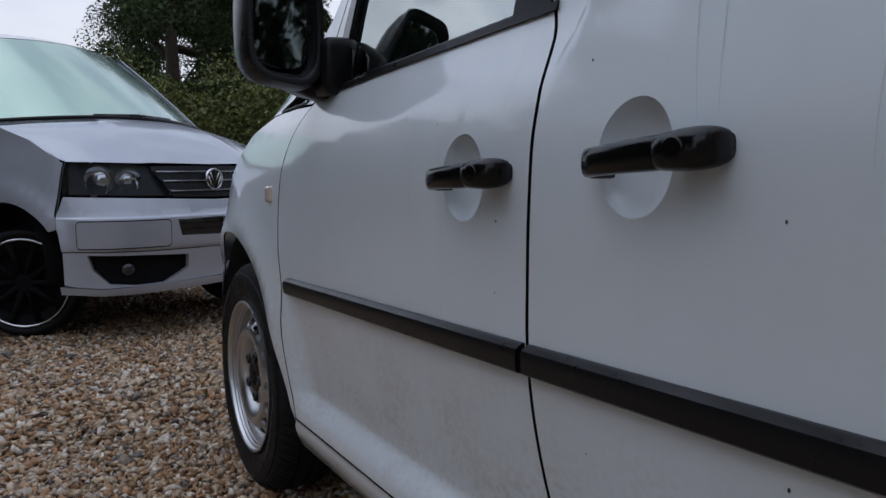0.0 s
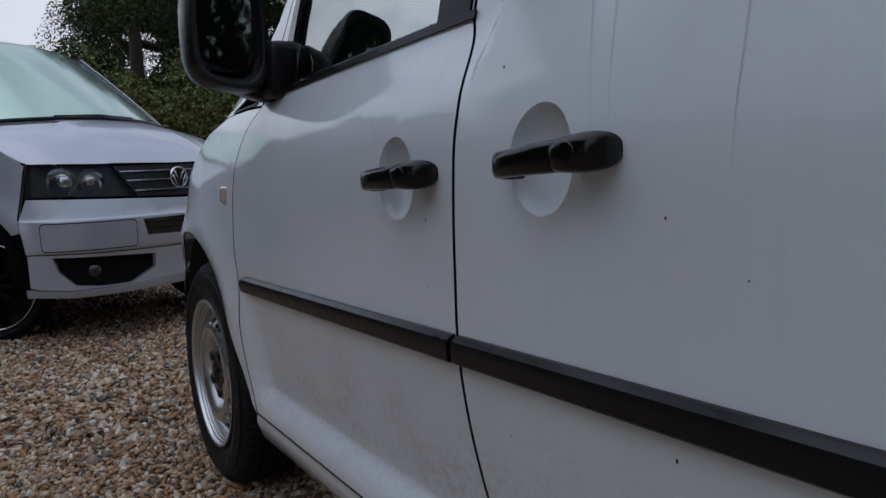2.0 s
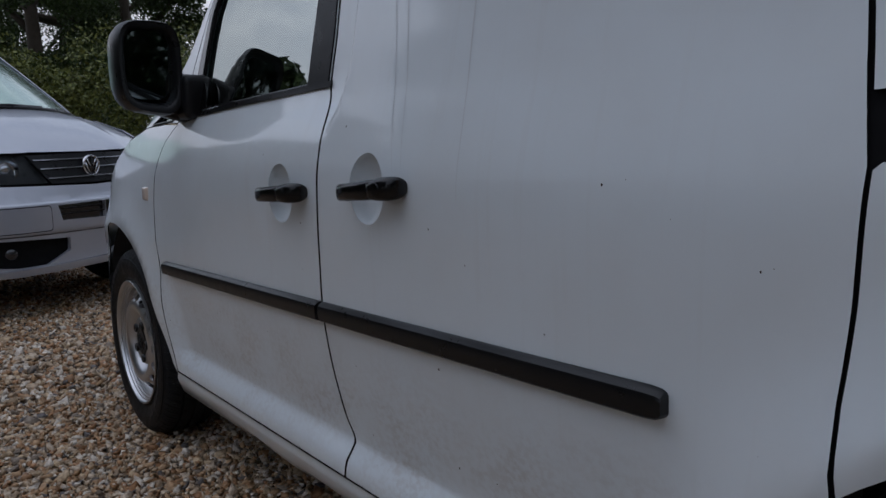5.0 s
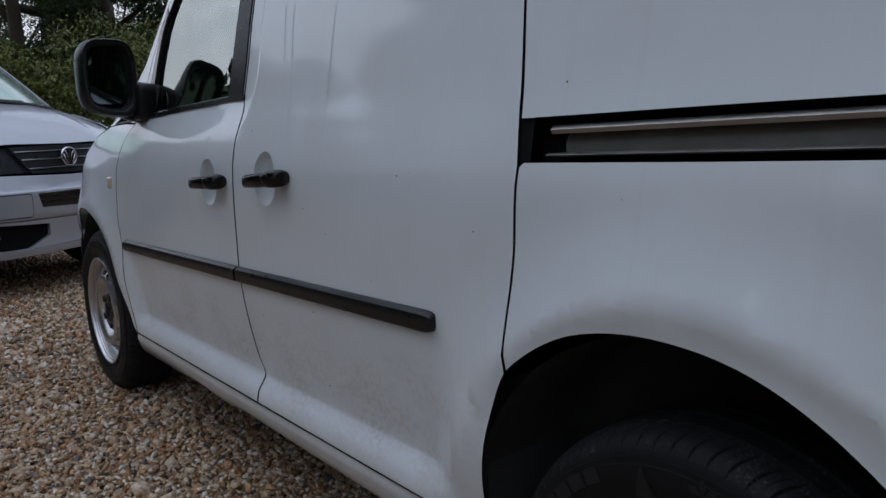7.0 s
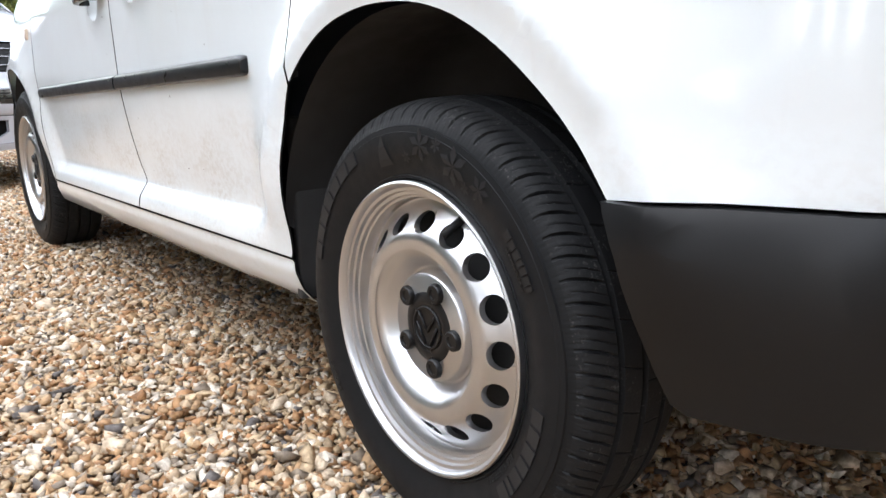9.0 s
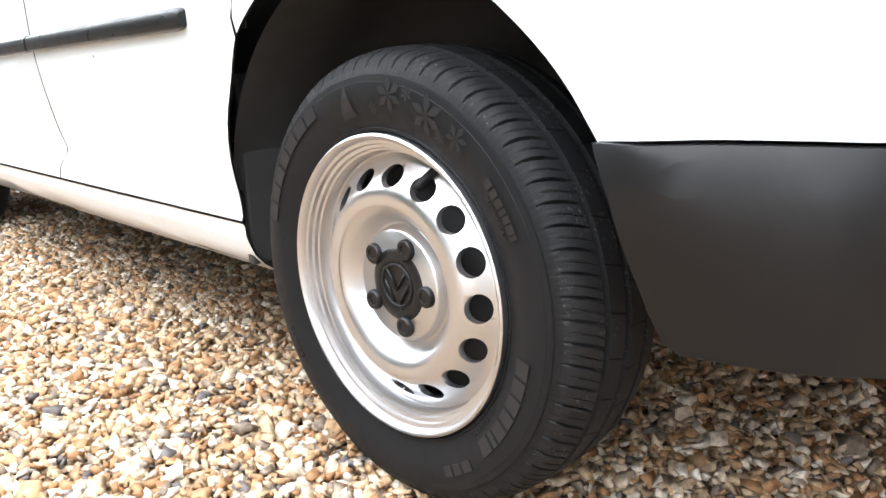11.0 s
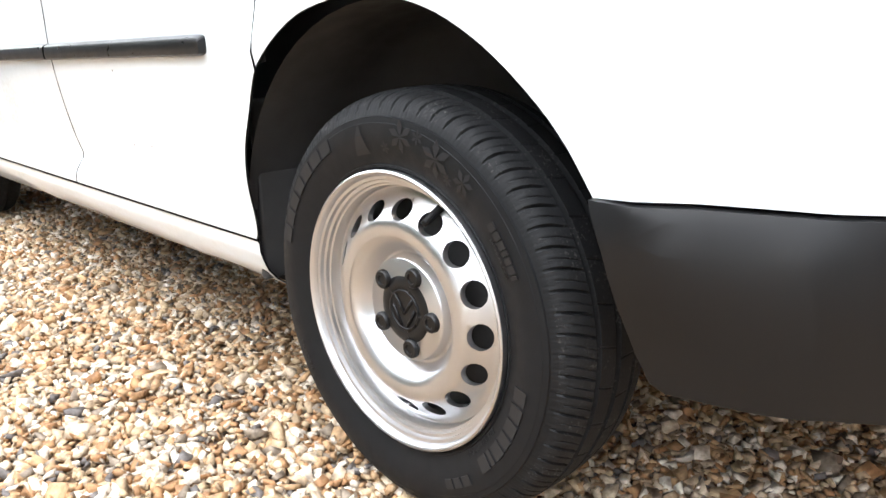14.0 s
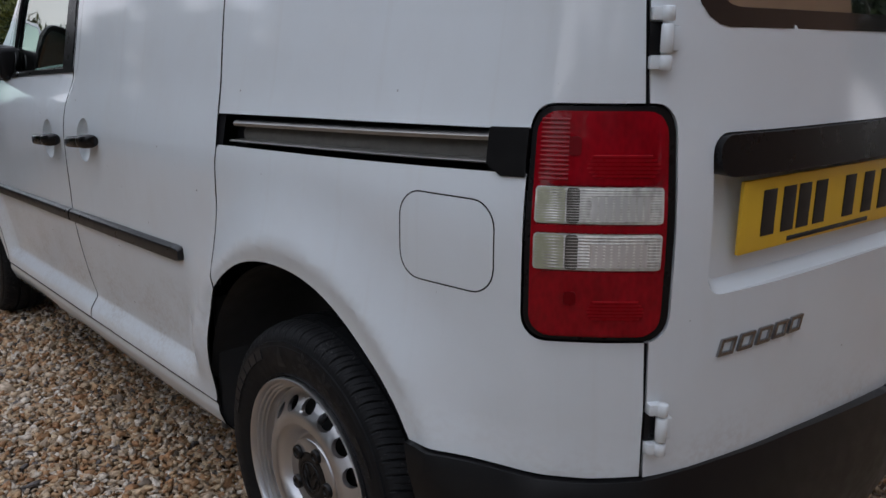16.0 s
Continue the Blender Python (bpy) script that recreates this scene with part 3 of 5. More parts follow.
def lock_disc(cu, cz, tilt):
    p, n = SIDE.at(cu - 0.074, cz + tilt * 0.074, -0.0440)
    bm = lathe(bmesh.new(), [(-0.0002, 0.0005), (-0.0001, 0.007), (0.0001, 0.0105), (0.0006, 0.0122), (0.006, 0.0126)], 24)
    bmesh.ops.transform(bm, matrix=Matrix.Translation(p) @ Matrix.Rotation(radians(8), 4, "Z"), verts=bm.verts)
    return bm


for owner, (cu, cz), hole, tilt in ((front_door, (1.467, 0.8895), (1.486, 0.888, 0.056, 0.062), 0.065), (slide_door, (1.120, 0.9115), (1.14, 0.912, 0.056, 0.063), 0.085)):
    both("handle_recess", hollow(*hole), WHITE, owner, MID)
    both("door_handle", handle(cu, cz, tilt), TRIM, owner, MID, "black plastic pull handle")
    both("handle_cap", handle_cap(cu, cz, tilt), TRIM, owner, MID)
    both("lock_cover", lock_disc(cu, cz, tilt), TRIM, owner, MID)


# rub strips
def strip(u0, u1, r0, r1):
    """A rounded black moulding that follows the flank from u0 back to u1."""
    bm = bmesh.new()
    us = np.r_[u0 + (u1 - u0) * np.array([0, 0.002, 0.005, 0.01]), np.linspace(u0 + (u1 - u0) * 0.03, u0 + (u1 - u0) * 0.97, 20), u0 + (u1 - u0) * np.array([0.988, 0.993, 0.997, 1.0])]
    rows = []
    for u in us:
        mid = 0.6258 + (2.304 - u) * 0.0375
        end = min(1.0, max(0.0, (u0 - u) / r0) if r0 else 1.0, 1.0)
        tail = min(1.0, (u - u1) / r1 if r1 else 1.0)
        h = 0.0183 * (0.55 + 0.45 * math.sqrt(max(0.0, 1 - (1 - min(end, tail)) ** 2)))
        rows.append([SIDE.at(u, mid + dz * h, -out)[0] for dz, out in ((-1.16, -0.004), (-1.16, 0.006), (-1.1, 0.0125), (-0.95, 0.0155), (-0.3, 0.0165), (0.40, 0.0158), (0.62, 0.0142), (0.90, 0.0075), (0.98, 0.004), (1, -0.004))])
    lines = grid(bm, rows)
    bm.faces.new(lines[0])
    bm.faces.new(lines[-1][::-1])
    bmesh.ops.recalc_face_normals(bm, faces=bm.faces[:])
    return sharpen(bm, 20)


both("rub_strip", strip(2.318, 1.334, 0.010, 0), STRIP, front_door, MID, "black plastic rub strip")
both("rub_strip", strip(1.322, 0.504, 0, 0.022), STRIP, slide_door, MID, "black plastic rub strip")

# side indicator on the wing
p, n = SIDE.at(2.466, 0.838)
bm = block(bmesh.new(), (p.x - 0.009, p.y - 0.02, p.z - 0.021), (p.x + 0.01, p.y + 0.02, p.z + 0.021), 0.008, 3)
both("side_indicator", sharpen(bm, 60), AMBER, front_wing, MID, "pale amber side indicator lens")


# door glass, seals and pillar trim
sheet("door_window", [[(u, z) for u, z in GLASS_HOLE]], GLASS, "tinted door glass with rain marks", step=0.2, lift=-0.012, depth=0)
both("window_seal", tube(bmesh.new(), [SIDE.at(u, z, 0.004)[0] for u, z in GLASS_HOLE + GLASS_HOLE[:1]], 0.006, 6, False), SATIN, front_door, MID)
sheet("pillar_trim", [[(1.446, 1.106), (1.360, 1.104), (1.357, 1.20), (1.364, 1.30), (1.372, 1.50), (1.38, 1.64), (1.455, 1.62), (1.447, 1.50), (1.441, 1.30)]], SATIN, "satin black door pillar cover", step=0.1, lift=0.004)
sheet("window_channel", [[(2.122, 1.08), (2.131, 1.345), (2.105, 1.405), (2.135, 1.425), (2.163, 1.35), (2.18, 1.15), (2.178, 1.07)]], TRIM, "black window guide channel", step=0.06, lift=0.003)
sheet("belt_seal", [[(2.225, 1.056), (1.80, 1.081), (1.345, 1.101), (1.345, 1.113), (1.80, 1.093), (2.20, 1.072)]], SATIN, "black window belt seal", step=0.1, lift=0.005)
# fixed pillar with the quarter light
PILLAR_HOLE = [(2.325, 1.058), (2.54, 1.05), (2.44, 1.09), (2.33, 1.125)]
sheet("windscreen_pillar", [[(2.27, 1.052), (2.40, 1.054), (2.62, 1.042), (2.56, 1.085), (2.46, 1.14), (2.31, 1.25), (2.235, 1.35), (2.14, 1.49), (2.02, 1.66), (1.95, 1.70), (1.925, 1.685), (1.995, 1.633), (2.096, 1.493), (2.186, 1.363), (2.256, 1.153), (2.257, 1.065)], PILLAR_HOLE], WHITE, step=0.06)
sheet("quarter_light", [PILLAR_HOLE], GLASS, "small dark triangular quarter light", step=0.2, lift=-0.01, depth=0)
both("quarter_seal", tube(bmesh.new(), [SIDE.at(u, z, 0.0)[0] for u, z in PILLAR_HOLE + PILLAR_HOLE[:1]], 0.004, 6, False), SATIN, van, MID)


# door mirror
def super_ring(cx, y, cz, a, b, n=28, power=0.55):
    return [(cx + a * math.copysign(abs(math.cos(t)) ** power, math.cos(t)), y, cz + b * math.copysign(abs(math.sin(t)) ** power, math.sin(t))) for t in np.linspace(0, 2 * math.pi, n, endpoint=False)]


bm = bmesh.new()
lines = grid(bm, [super_ring(-0.050, y, 1.203, a * 0.88, b * 0.93) for y, a, b in ((2.158, 0.070, 0.096), (2.125, 0.076, 0.103), (2.119, 0.083, 0.111), (2.118, 0.092, 0.121), (2.135, 0.097, 0.125), (2.18, 0.098, 0.126), (2.23, 0.092, 0.119), (2.265, 0.076, 0.100), (2.285, 0.045, 0.065))], closed=True)
bm.faces.new(lines[-1])
bmesh.ops.recalc_face_normals(bm, faces=bm.faces[:])
for v in bm.verts:
    if v.co.z < 1.203:
        v.co.z -= 0.16 * max(0.0, v.co.x + 0.135) * (1.203 - v.co.z) / 0.12
housing, _ = both("mirror_housing", sharpen(bm, 50), SATIN, van, MID, "black plastic door mirror housing")
bm = bmesh.new()
lines = grid(bm, [super_ring(-0.050, 2.150, 1.203, 0.0625 * q, 0.090 * q) for q in (1.0, 0.5)], closed=True)
bm.faces.new(lines[-1])
bmesh.ops.recalc_face_normals(bm, faces=bm.faces[:])
bm.normal_update()
if bm.faces[0].normal.y > 0:
    bmesh.ops.reverse_faces(bm, faces=bm.faces[:])
for v in bm.verts:
    v.co.y += 0.10 * (1.203 - v.co.z) + 0.05 * (v.co.x + 0.050)
both("mirror_glass", bm, MIRROR, housing, MID, "silvered mirror glass")
bm = bmesh.new()
grid(bm, [[(x, y, z) for y, z in ((y0, lo), (y0 - 0.004, hi), (2.19, hi + 0.012), (2.27, hi), (2.27, lo), (2.19, lo - 0.008))] for x, lo, hi, y0 in ((-0.02, 1.082, 1.17, 2.185), (0.02, 1.066, 1.178, 2.165), (0.06, 1.057, 1.175, 2.125), (0.14, 1.055, 1.165, 2.08))], closed=True)
bmesh.ops.recalc_face_normals(bm, faces=bm.faces[:])
both("mirror_arm", bm, SATIN, van, MID)
both("mirror_foot", sharpen(block(bmesh.new(), (0.022, 2.085, 1.057), (0.10, 2.235, 1.178), 0.022, 3), 50), SATIN, van, MID, "black mirror foot on the door corner")
sheet("mirror_base", [[(2.03, 1.088), (2.245, 1.056), (2.225, 1.10), (2.19, 1.17), (2.10, 1.168), (2.06, 1.14)]], TRIM, step=0.1, lift=0.007)


# rail slot of the sliding door
both("rail_channel", panel(SIDE, [[(0.295, 0.95), (0.295, 1.065), (-0.55, 1.085), (-0.55, 0.97)]], step=0.06, lift=-0.045, depth=0), DARK, van, MID)
def rail_bar(z0, z1, deep0, deep1, ua, ub):
    bm = bmesh.new()
    rows = []
    for u in np.linspace(ua, ub, 16):
        dz = (0.30 - u) * 0.037
        rows.append([SIDE.at(u, z + dz, d)[0] for z, d in ((z0, deep1), (z0, deep0 + 0.004), ((z0 + z1) / 2, deep0), (z1 - (z1 - z0) * 0.15, deep0 + 0.002), (z1, deep0 + 0.006), (z1, deep1))])
    lines = grid(bm, rows, closed=True)
    bm.faces.new(lines[0])
    bm.faces.new(lines[-1][::-1])
    bmesh.ops.recalc_face_normals(bm, faces=bm.faces[:])
    return sharpen(bm)


both("door_rail", rail_bar(1.012, 1.024, 0.006, 0.045, 0.25, -0.49), ALUMINIUM, van, MID, "worn aluminium slider rail")
both("door_rail", rail_bar(0.980, 0.985, 0.003, 0.045, 0.25, -0.53), ALUMINIUM, van, MID, "worn aluminium slider rail")
both("rail_backing", rail_bar(0.984, 1.012, 0.026, 0.04, 0.235, -0.49), plain("dirty_grey_steel", (0.2, 0.19, 0.17), 0.6, 0.4, vary=0.5, size=25.0), van, MID)
both("rail_end_cap", panel(SIDE, [[(-0.541, 1.064), (-0.476, 1.062), (-0.473, 1.058), (-0.474, 1.012), (-0.480, 1.006), (-0.496, 0.998), (-0.502, 0.995), (-0.541, 0.996)]], step=0.03, lift=0.003), BLACK, van, MID, "black plastic rail end cap")


# tail lamps
def ribs(u0, u1, z0, z1, n, lift):
    bm = bmesh.new()
    for i in range(n):
        z = z0 + (z1 - z0) * (i + 0.5) / n
        h = (z1 - z0) / n * 0.32
        rows = [[SIDE.at(u, z + dz, -lift - o)[0] for dz, o in ((-h, 0), (0, 0.0012), (h, 0))] for u in np.linspace(u0, u1, 8)]
        grid(bm, rows)
    bmesh.ops.recalc_face_normals(bm, faces=bm.faces[:])
    return bm


lamp_a, _ = both("tail_lamp", panel(SIDE, [LAMP], step=0.03, lift=0.0, depth=0.03), SATIN, van, MID, "tail lamp with red and clear lenses in a black surround")
both("lamp_body", panel(SIDE, [rounded(-0.738, -0.556, 0.774, 1.088, 0.030)], step=0.03, lift=0.006, depth=0.006), RED, lamp_a, MID)


def lens(name, u0, u1, z0, z1, r, material, label):
    both(name, panel(SIDE, [rounded(u0, u1, z0, z1, r, 3)], step=0.02, lift=0.010, depth=0.012), material, lamp_a, MID, label)


lens("stop_lens", -0.735, -0.559, 0.991, 1.085, 0.024, RED, "red stop lens")
lens("indicator_lens", -0.731, -0.561, 0.938, 0.988, 0.005, CLEAR, "clear ribbed indicator lens")
lens("divider", -0.735, -0.559, 0.926, 0.936, 0.001, RED, "red divider")
lens("reverse_lens", -0.731, -0.561, 0.873, 0.924, 0.005, CLEAR, "clear ribbed reversing lens")
lens("rear_light_lens", -0.735, -0.559, 0.778, 0.871, 0.024, RED, "red rear light lens")
both("lens_ribs", ribs(-0.729, -0.563, 0.940, 0.986, 13, 0.0105), CLEAR, lamp_a, MID)
both("lens_ribs", ribs(-0.729, -0.563, 0.875, 0.922, 11, 0.0105), CLEAR, lamp_a, MID)
both("lens_ribs", ribs(-0.602, -0.564, 0.995, 1.080, 14, 0.0105), RED, lamp_a, MID)
for z0, z1, material in ((0.939, 0.987, SMOKE), (0.874, 0.923, SMOKE), (0.822, 0.842, WINE), (1.030, 1.055, WINE)):
    both("bulb_housing", panel(SIDE, [rounded(-0.619, -0.602, z0, z1, 0.004, 2)], step=0.03, lift=0.0113, depth=0.001), material, lamp_a, MID)
for z0, z1 in ((0.939, 0.987), (0.874, 0.923)):
    both("indicator_window", panel(SIDE, [rounded(-0.600, -0.563, z0, z1, 0.004, 2)], step=0.03, lift=0.0113, depth=0.001), STRAW, lamp_a, MID, "straw tinted part of the lens")
    bm = bmesh.new()
    grid(bm, [[SIDE.at(-0.634 - 0.0050 * k, z, -0.0096 - 0.0042 * (k % 2))[0] for k in range(17)] for z in np.linspace(z0 + 0.004, z0 + 0.037, 6)])
    bmesh.ops.recalc_face_normals(bm, faces=bm.faces[:])
    both("fluted_insert", bm, FLUTE, lamp_a, MID)
for u0, u1, z0, z1 in ((-0.628, -0.724, 1.000, 1.032), (-0.636, -0.712, 0.800, 0.830)):
    bm = bmesh.new()
    rows = []
    for k in range(13):
        q = k / 12
        wide = 0.80 + 0.20 * math.sin(math.pi * q) + 0.05 * math.sin(9 * k)
        mid = (u0 + u1) / 2 + (u1 - u0) * 0.06 * math.sin(5 * q)
        rows.append([SIDE.at(mid + (u - mid) * wide, z0 + (z1 - z0) * q, -0.0088 - 0.0036 * (k % 2))[0] for u in np.linspace(u0, u1, 12)])
    grid(bm, rows)
    bmesh.ops.recalc_face_normals(bm, faces=bm.faces[:])
    both("red_reflector", bm, SCARLET, lamp_a, MID, "brighter fluted red reflector")


# rear doors: the wide one and the narrow one meet right of the middle
def door_u(x):
    for k in range(2000):
        if SIDE.base(-0.6 - k * 0.001)[0][0] > x:
            return -0.6 - k * 0.001


UE = door_u(1.09)
RECESS = rounded(door_u(0.90), door_u(0.255), 0.822, 1.056, 0.03)
REAR_GLASS = rounded(door_u(0.98), -0.785, 1.203, 1.56, 0.07)
rear_door_outline = [(-0.733, 0.548), (-0.731, 0.66), (-0.727, 0.763)] + CUT[12:18][::-1] + CUT[6:12][::-1] + [(-0.711, 1.098), (-0.706, 1.25), (-0.700, 1.5), (-0.698, 1.68), (-0.74, 1.72), (UE, 1.72), (UE, 0.502), (door_u(0.85), 0.515), (door_u(0.5), 0.538), (door_u(0.3), 0.546), (-0.79, 0.549)]
rear_door = part("rear_door", panel(SIDE, [rear_door_outline, RECESS, REAR_GLASS], step=0.06), WHITE, van, "white rear barn door")
narrow = rear_door_outline[:18] + [(-0.700, 1.5), (-0.698, 1.68), (-0.74, 1.72), (door_u(0.66), 1.72), (door_u(0.66), 0.53), (door_u(0.5), 0.538), (door_u(0.3), 0.546), (-0.79, 0.549)]
bm = panel(SIDE, [narrow, rounded(door_u(0.6), -0.785, 1.203, 1.56, 0.07)], step=0.06)
tmp = bpy.data.meshes.new("tmp")
bm.to_mesh(tmp)
tmp.shade_smooth()
part("rear_door", flipped(tmp, MID), WHITE, van, "white rear barn door")
part("rear_window", panel(SIDE, [REAR_GLASS], step=0.2, lift=-0.006, depth=0), GLASS, van, "dark tinted rear door window")
bm = panel(SIDE, [rounded(door_u(0.6), -0.785, 1.203, 1.56, 0.07)], step=0.2, lift=-0.006, depth=0)
tmp = bpy.data.meshes.new("tmp")
bm.to_mesh(tmp)
part("rear_window", flipped(tmp, MID), GLASS, van, "dark tinted rear door window")
part("window_border", panel(SIDE, [rounded(door_u(0.985), -0.780, 1.198, 1.565, 0.07), rounded(door_u(0.95), -0.81, 1.225, 1.54, 0.06)], step=0.15, lift=0.001, depth=0.004), GLOSS, rear_door)
# plate recess
bm = bmesh.new()
loop_in = rounded(door_u(0.885), door_u(0.27), 0.838, 1.045, 0.025)
lines = grid(bm, [[SIDE.at(u, z, 0.0)[0] for u, z in RECESS], [SIDE.at(u, z, 0.024)[0] for u, z in loop_in]], closed=True)
bm.faces.new(lines[-1])
bmesh.ops.recalc_face_normals(bm, faces=bm.faces[:])
bm.normal_update()
if sum(f.normal.y * f.calc_area() for f in bm.faces) > 0:
    bmesh.ops.reverse_faces(bm, faces=bm.faces[:])
part("plate_recess", sharpen(bm), WHITE, rear_door)
part("grab_trim", panel(SIDE, [rounded(door_u(0.895), door_u(0.258), 0.995, 1.054, 0.026)], step=0.04, lift=0.012, depth=0.035), SATIN, rear_door, "dark plastic trim over the number plate")
plate_a, plate_b = SIDE.at(door_u(0.325), 0.928, 0.010)[0], SIDE.at(door_u(0.835), 0.928, 0.010)[0]
along = (plate_b - plate_a).normalized()
PLATE = Matrix.Translation((plate_a + plate_b) / 2) @ Matrix(((along.x, 0, along.y, 0), (along.y, 0, -along.x, 0), (0, 1, 0, 0), (0, 0, 0, 1)))
plate = part("number_plate", sharpen(block(bmesh.new(), (-0.26, -0.0555, -0.004), (0.26, 0.0555, 0.003), 0.003)), YELLOW, rear_door, "yellow rear number plate with black bars", at=PLATE)
for k, dx in enumerate((-0.19, -0.135, -0.09, -0.04, 0.055, 0.12, 0.18)):
    bm = block(bmesh.new(), (dx - 0.018, -0.033, 0.003), (dx + 0.018, 0.038, 0.0045), 0.001)
    part("plate_mark", bm, INK, plate, at=PLATE)
part("plate_mark", block(bmesh.new(), (-0.13, -0.05, 0.003), (0.13, -0.043, 0.0045)), INK, plate, at=PLATE)
# badge blocks
for k in range(5):
    u = door_u(0.285 + 0.043 * k)
    bm = bmesh.new()
    z0, h, w = 0.724 + 0.0005 * k, 0.026, 0.034
    for bar in ((0, 1, 0, 0.2), (0, 1, 0.8, 1), (0, 0.18, 0, 1), (0.82, 1, 0, 1)):
        rows = [[SIDE.at(u - w * a - 0.008 * b, z0 + h * b, -0.005)[0] for b in (bar[2], bar[3])] for a in (bar[0], bar[1])]
        grid(bm, rows)
    bmesh.ops.recalc_face_normals(bm, faces=bm.faces[:])
    bmesh.ops.solidify(bm, geom=bm.faces[:], thickness=0.004)
    part("badge_block", sharpen(bm), BADGE, rear_door, "chrome badge block", smooth=False)


# hinges
def hinge(z, slot=False):
    p, n = SIDE.at(-0.736 if z < 0.9 else -0.712, z)
    bm = bmesh.new()
    way = Vector((-n.y, n.x, 0.0))
    turn = Matrix.Translation(p) @ Matrix(((way.x, -n.x, 0, 0), (way.y, -n.y, 0, 0), (0, 0, 1, 0), (0, 0, 0, 1)))
    if way.x < 0:
        turn = Matrix.Translation(p) @ Matrix(((-way.x, -n.x, 0, 0), (-way.y, -n.y, 0, 0), (0, 0, 1, 0), (0, 0, 0, 1)))
    if slot:
        block(bm, (-0.0065, -0.005, -0.0215), (0.010, 0.0025, 0.0215), 0.001)
        bmesh.ops.transform(bm, matrix=turn, verts=bm.verts)
        return bm
    tubes = ((0.0215, 0.041), (-0.0185, 0.0185), (-0.041, -0.0215))
    for z0, z1 in tubes:
        piece = lathe(bmesh.new(), [(z0, 0.0005), (z0, 0.007), (z0 + 0.0015, 0.0085), (z1 - 0.0015, 0.0085), (z1, 0.007), (z1, 0.0005)], 16)
        bmesh.ops.transform(piece, matrix=turn @ Matrix.Translation((0.014, 0.013, 0)) @ Matrix.Rotation(radians(-90), 4, "Y"), verts=piece.verts)
        scrap = bpy.data.meshes.new("scrap")
        piece.to_mesh(scrap)
        piece.free()
        bm.from_mesh(scrap)
        bpy.data.meshes.remove(scrap)
    for low, high, r in (((-0.006, -0.004, -0.040), (0.014, 0.014, -0.0225), 0.003), ((-0.006, -0.004, 0.0225), (0.014, 0.014, 0.040), 0.003),
                         ((0.016, -0.004, -0.0165), (0.033, 0.012, 0.0165), 0.004)):
        piece = block(bmesh.new(), low, high, r)
        bmesh.ops.transform(piece, matrix=turn, verts=piece.verts)
        scrap = bpy.data.meshes.new("scrap")
        piece.to_mesh(scrap)
        piece.free()
        bm.from_mesh(scrap)
        bpy.data.meshes.remove(scrap)
    bmesh.ops.recalc_face_normals(bm, faces=bm.faces[:])
    return sharpen(bm, 50)


for z in (0.631, 1.182):
    both("door_hinge", hinge(z), WHITE, van, MID, "white painted rear door hinge")
    both("hinge_slot", hinge(z, True), SATIN, van, MID, "dark slot in the door edge behind the hinge")

# bumpers
bump_line = REAR_ARCH[-1:] + [(-0.40, 0.5415), (-0.46, 0.544), (-0.55, 0.545), (-0.65, 0.543), (-0.70, 0.545), (-0.722, 0.546), (-0.79, 0.549), (door_u(0.3), 0.549), (door_u(0.5), 0.541), (door_u(0.85), 0.518), (door_u(0.88), 0.516)]
rear_bumper = bump_line + [(door_u(0.88), 0.25), (-0.9, 0.28), (-0.75, 0.325), (-0.60, 0.335), (-0.47, 0.329), (-0.438, 0.327), (-0.42, 0.336), (-0.405, 0.37), (-0.390, 0.42), (-0.369, 0.49)]
sheet("rear_bumper", [rear_bumper], BLACK, "black textured plastic rear bumper", step=0.035, lift=lambda u, z: 0.005 + 0.022 * math.sin(math.pi * min(1.0, max(0.0, (0.55 - z) / 0.27)) ** 0.7), depth=0.02)
front_bumper = [(3.055, 0.50), (3.08, 0.55), (3.22, 0.59), (3.3, 0.65), (3.55, 0.64), (4.02, 0.64), (4.02, 0.22), (3.3, 0.22), (3.06, 0.27)]
UF = SIDE.u[-1]
front_bumper = [(min(u, UF), z) for u, z in front_bumper]
sheet("front_bumper", [front_bumper], BLACK, "black plastic front bumper", step=0.06, lift=0.004, depth=0.03)
sheet("headlamp", [[(3.30, 0.668), (3.25, 0.735), (3.13, 0.825), (3.36, 0.85), (3.62, 0.80), (3.66, 0.70), (3.5, 0.668)]], CLEAR, "clear headlamp", step=0.05)
sheet("grille", [[(3.68, 0.67), (3.66, 0.79), (UF, 0.82), (UF, 0.66)]], SATIN, "black grille", step=0.06)


# bonnet, windscreen, roof
def across(rows, crown):
    bm = bmesh.new()
    lines = []
    for k, row in enumerate(rows):
        p, c = Vector(row[:3]), row[3]
        ends = [p, Vector((2 * MID - p.x, p.y, p.z))]
        line = []
        for i in range(17):
            s = i / 16
            q = ends[0].lerp(ends[1], s)
            bow = 1 - (2 * s - 1) ** 2
            line.append(q + Vector((0, crown[1] * bow, crown[0] * bow * c)))
        lines.append(line)
    grid(bm, lines)
    bmesh.ops.recalc_face_normals(bm, faces=bm.faces[:])
    bm.normal_update()
    if sum(f.normal.z for f in bm.faces) < 0:
        bmesh.ops.reverse_faces(bm, faces=bm.faces[:])
    return bm


def edge_row(u, z, c=1.0):
    p = SIDE.at(u, z)[0]
    return (p.x, p.y, p.z, c)


part("bonnet", across([edge_row(2.615, 1.046), edge_row(2.78, 1.003), edge_row(2.95, 0.933), edge_row(3.12, 0.833), edge_row(3.3, 0.84), edge_row(3.55, 0.82)], (0.07, 0.12)), WHITE, van)
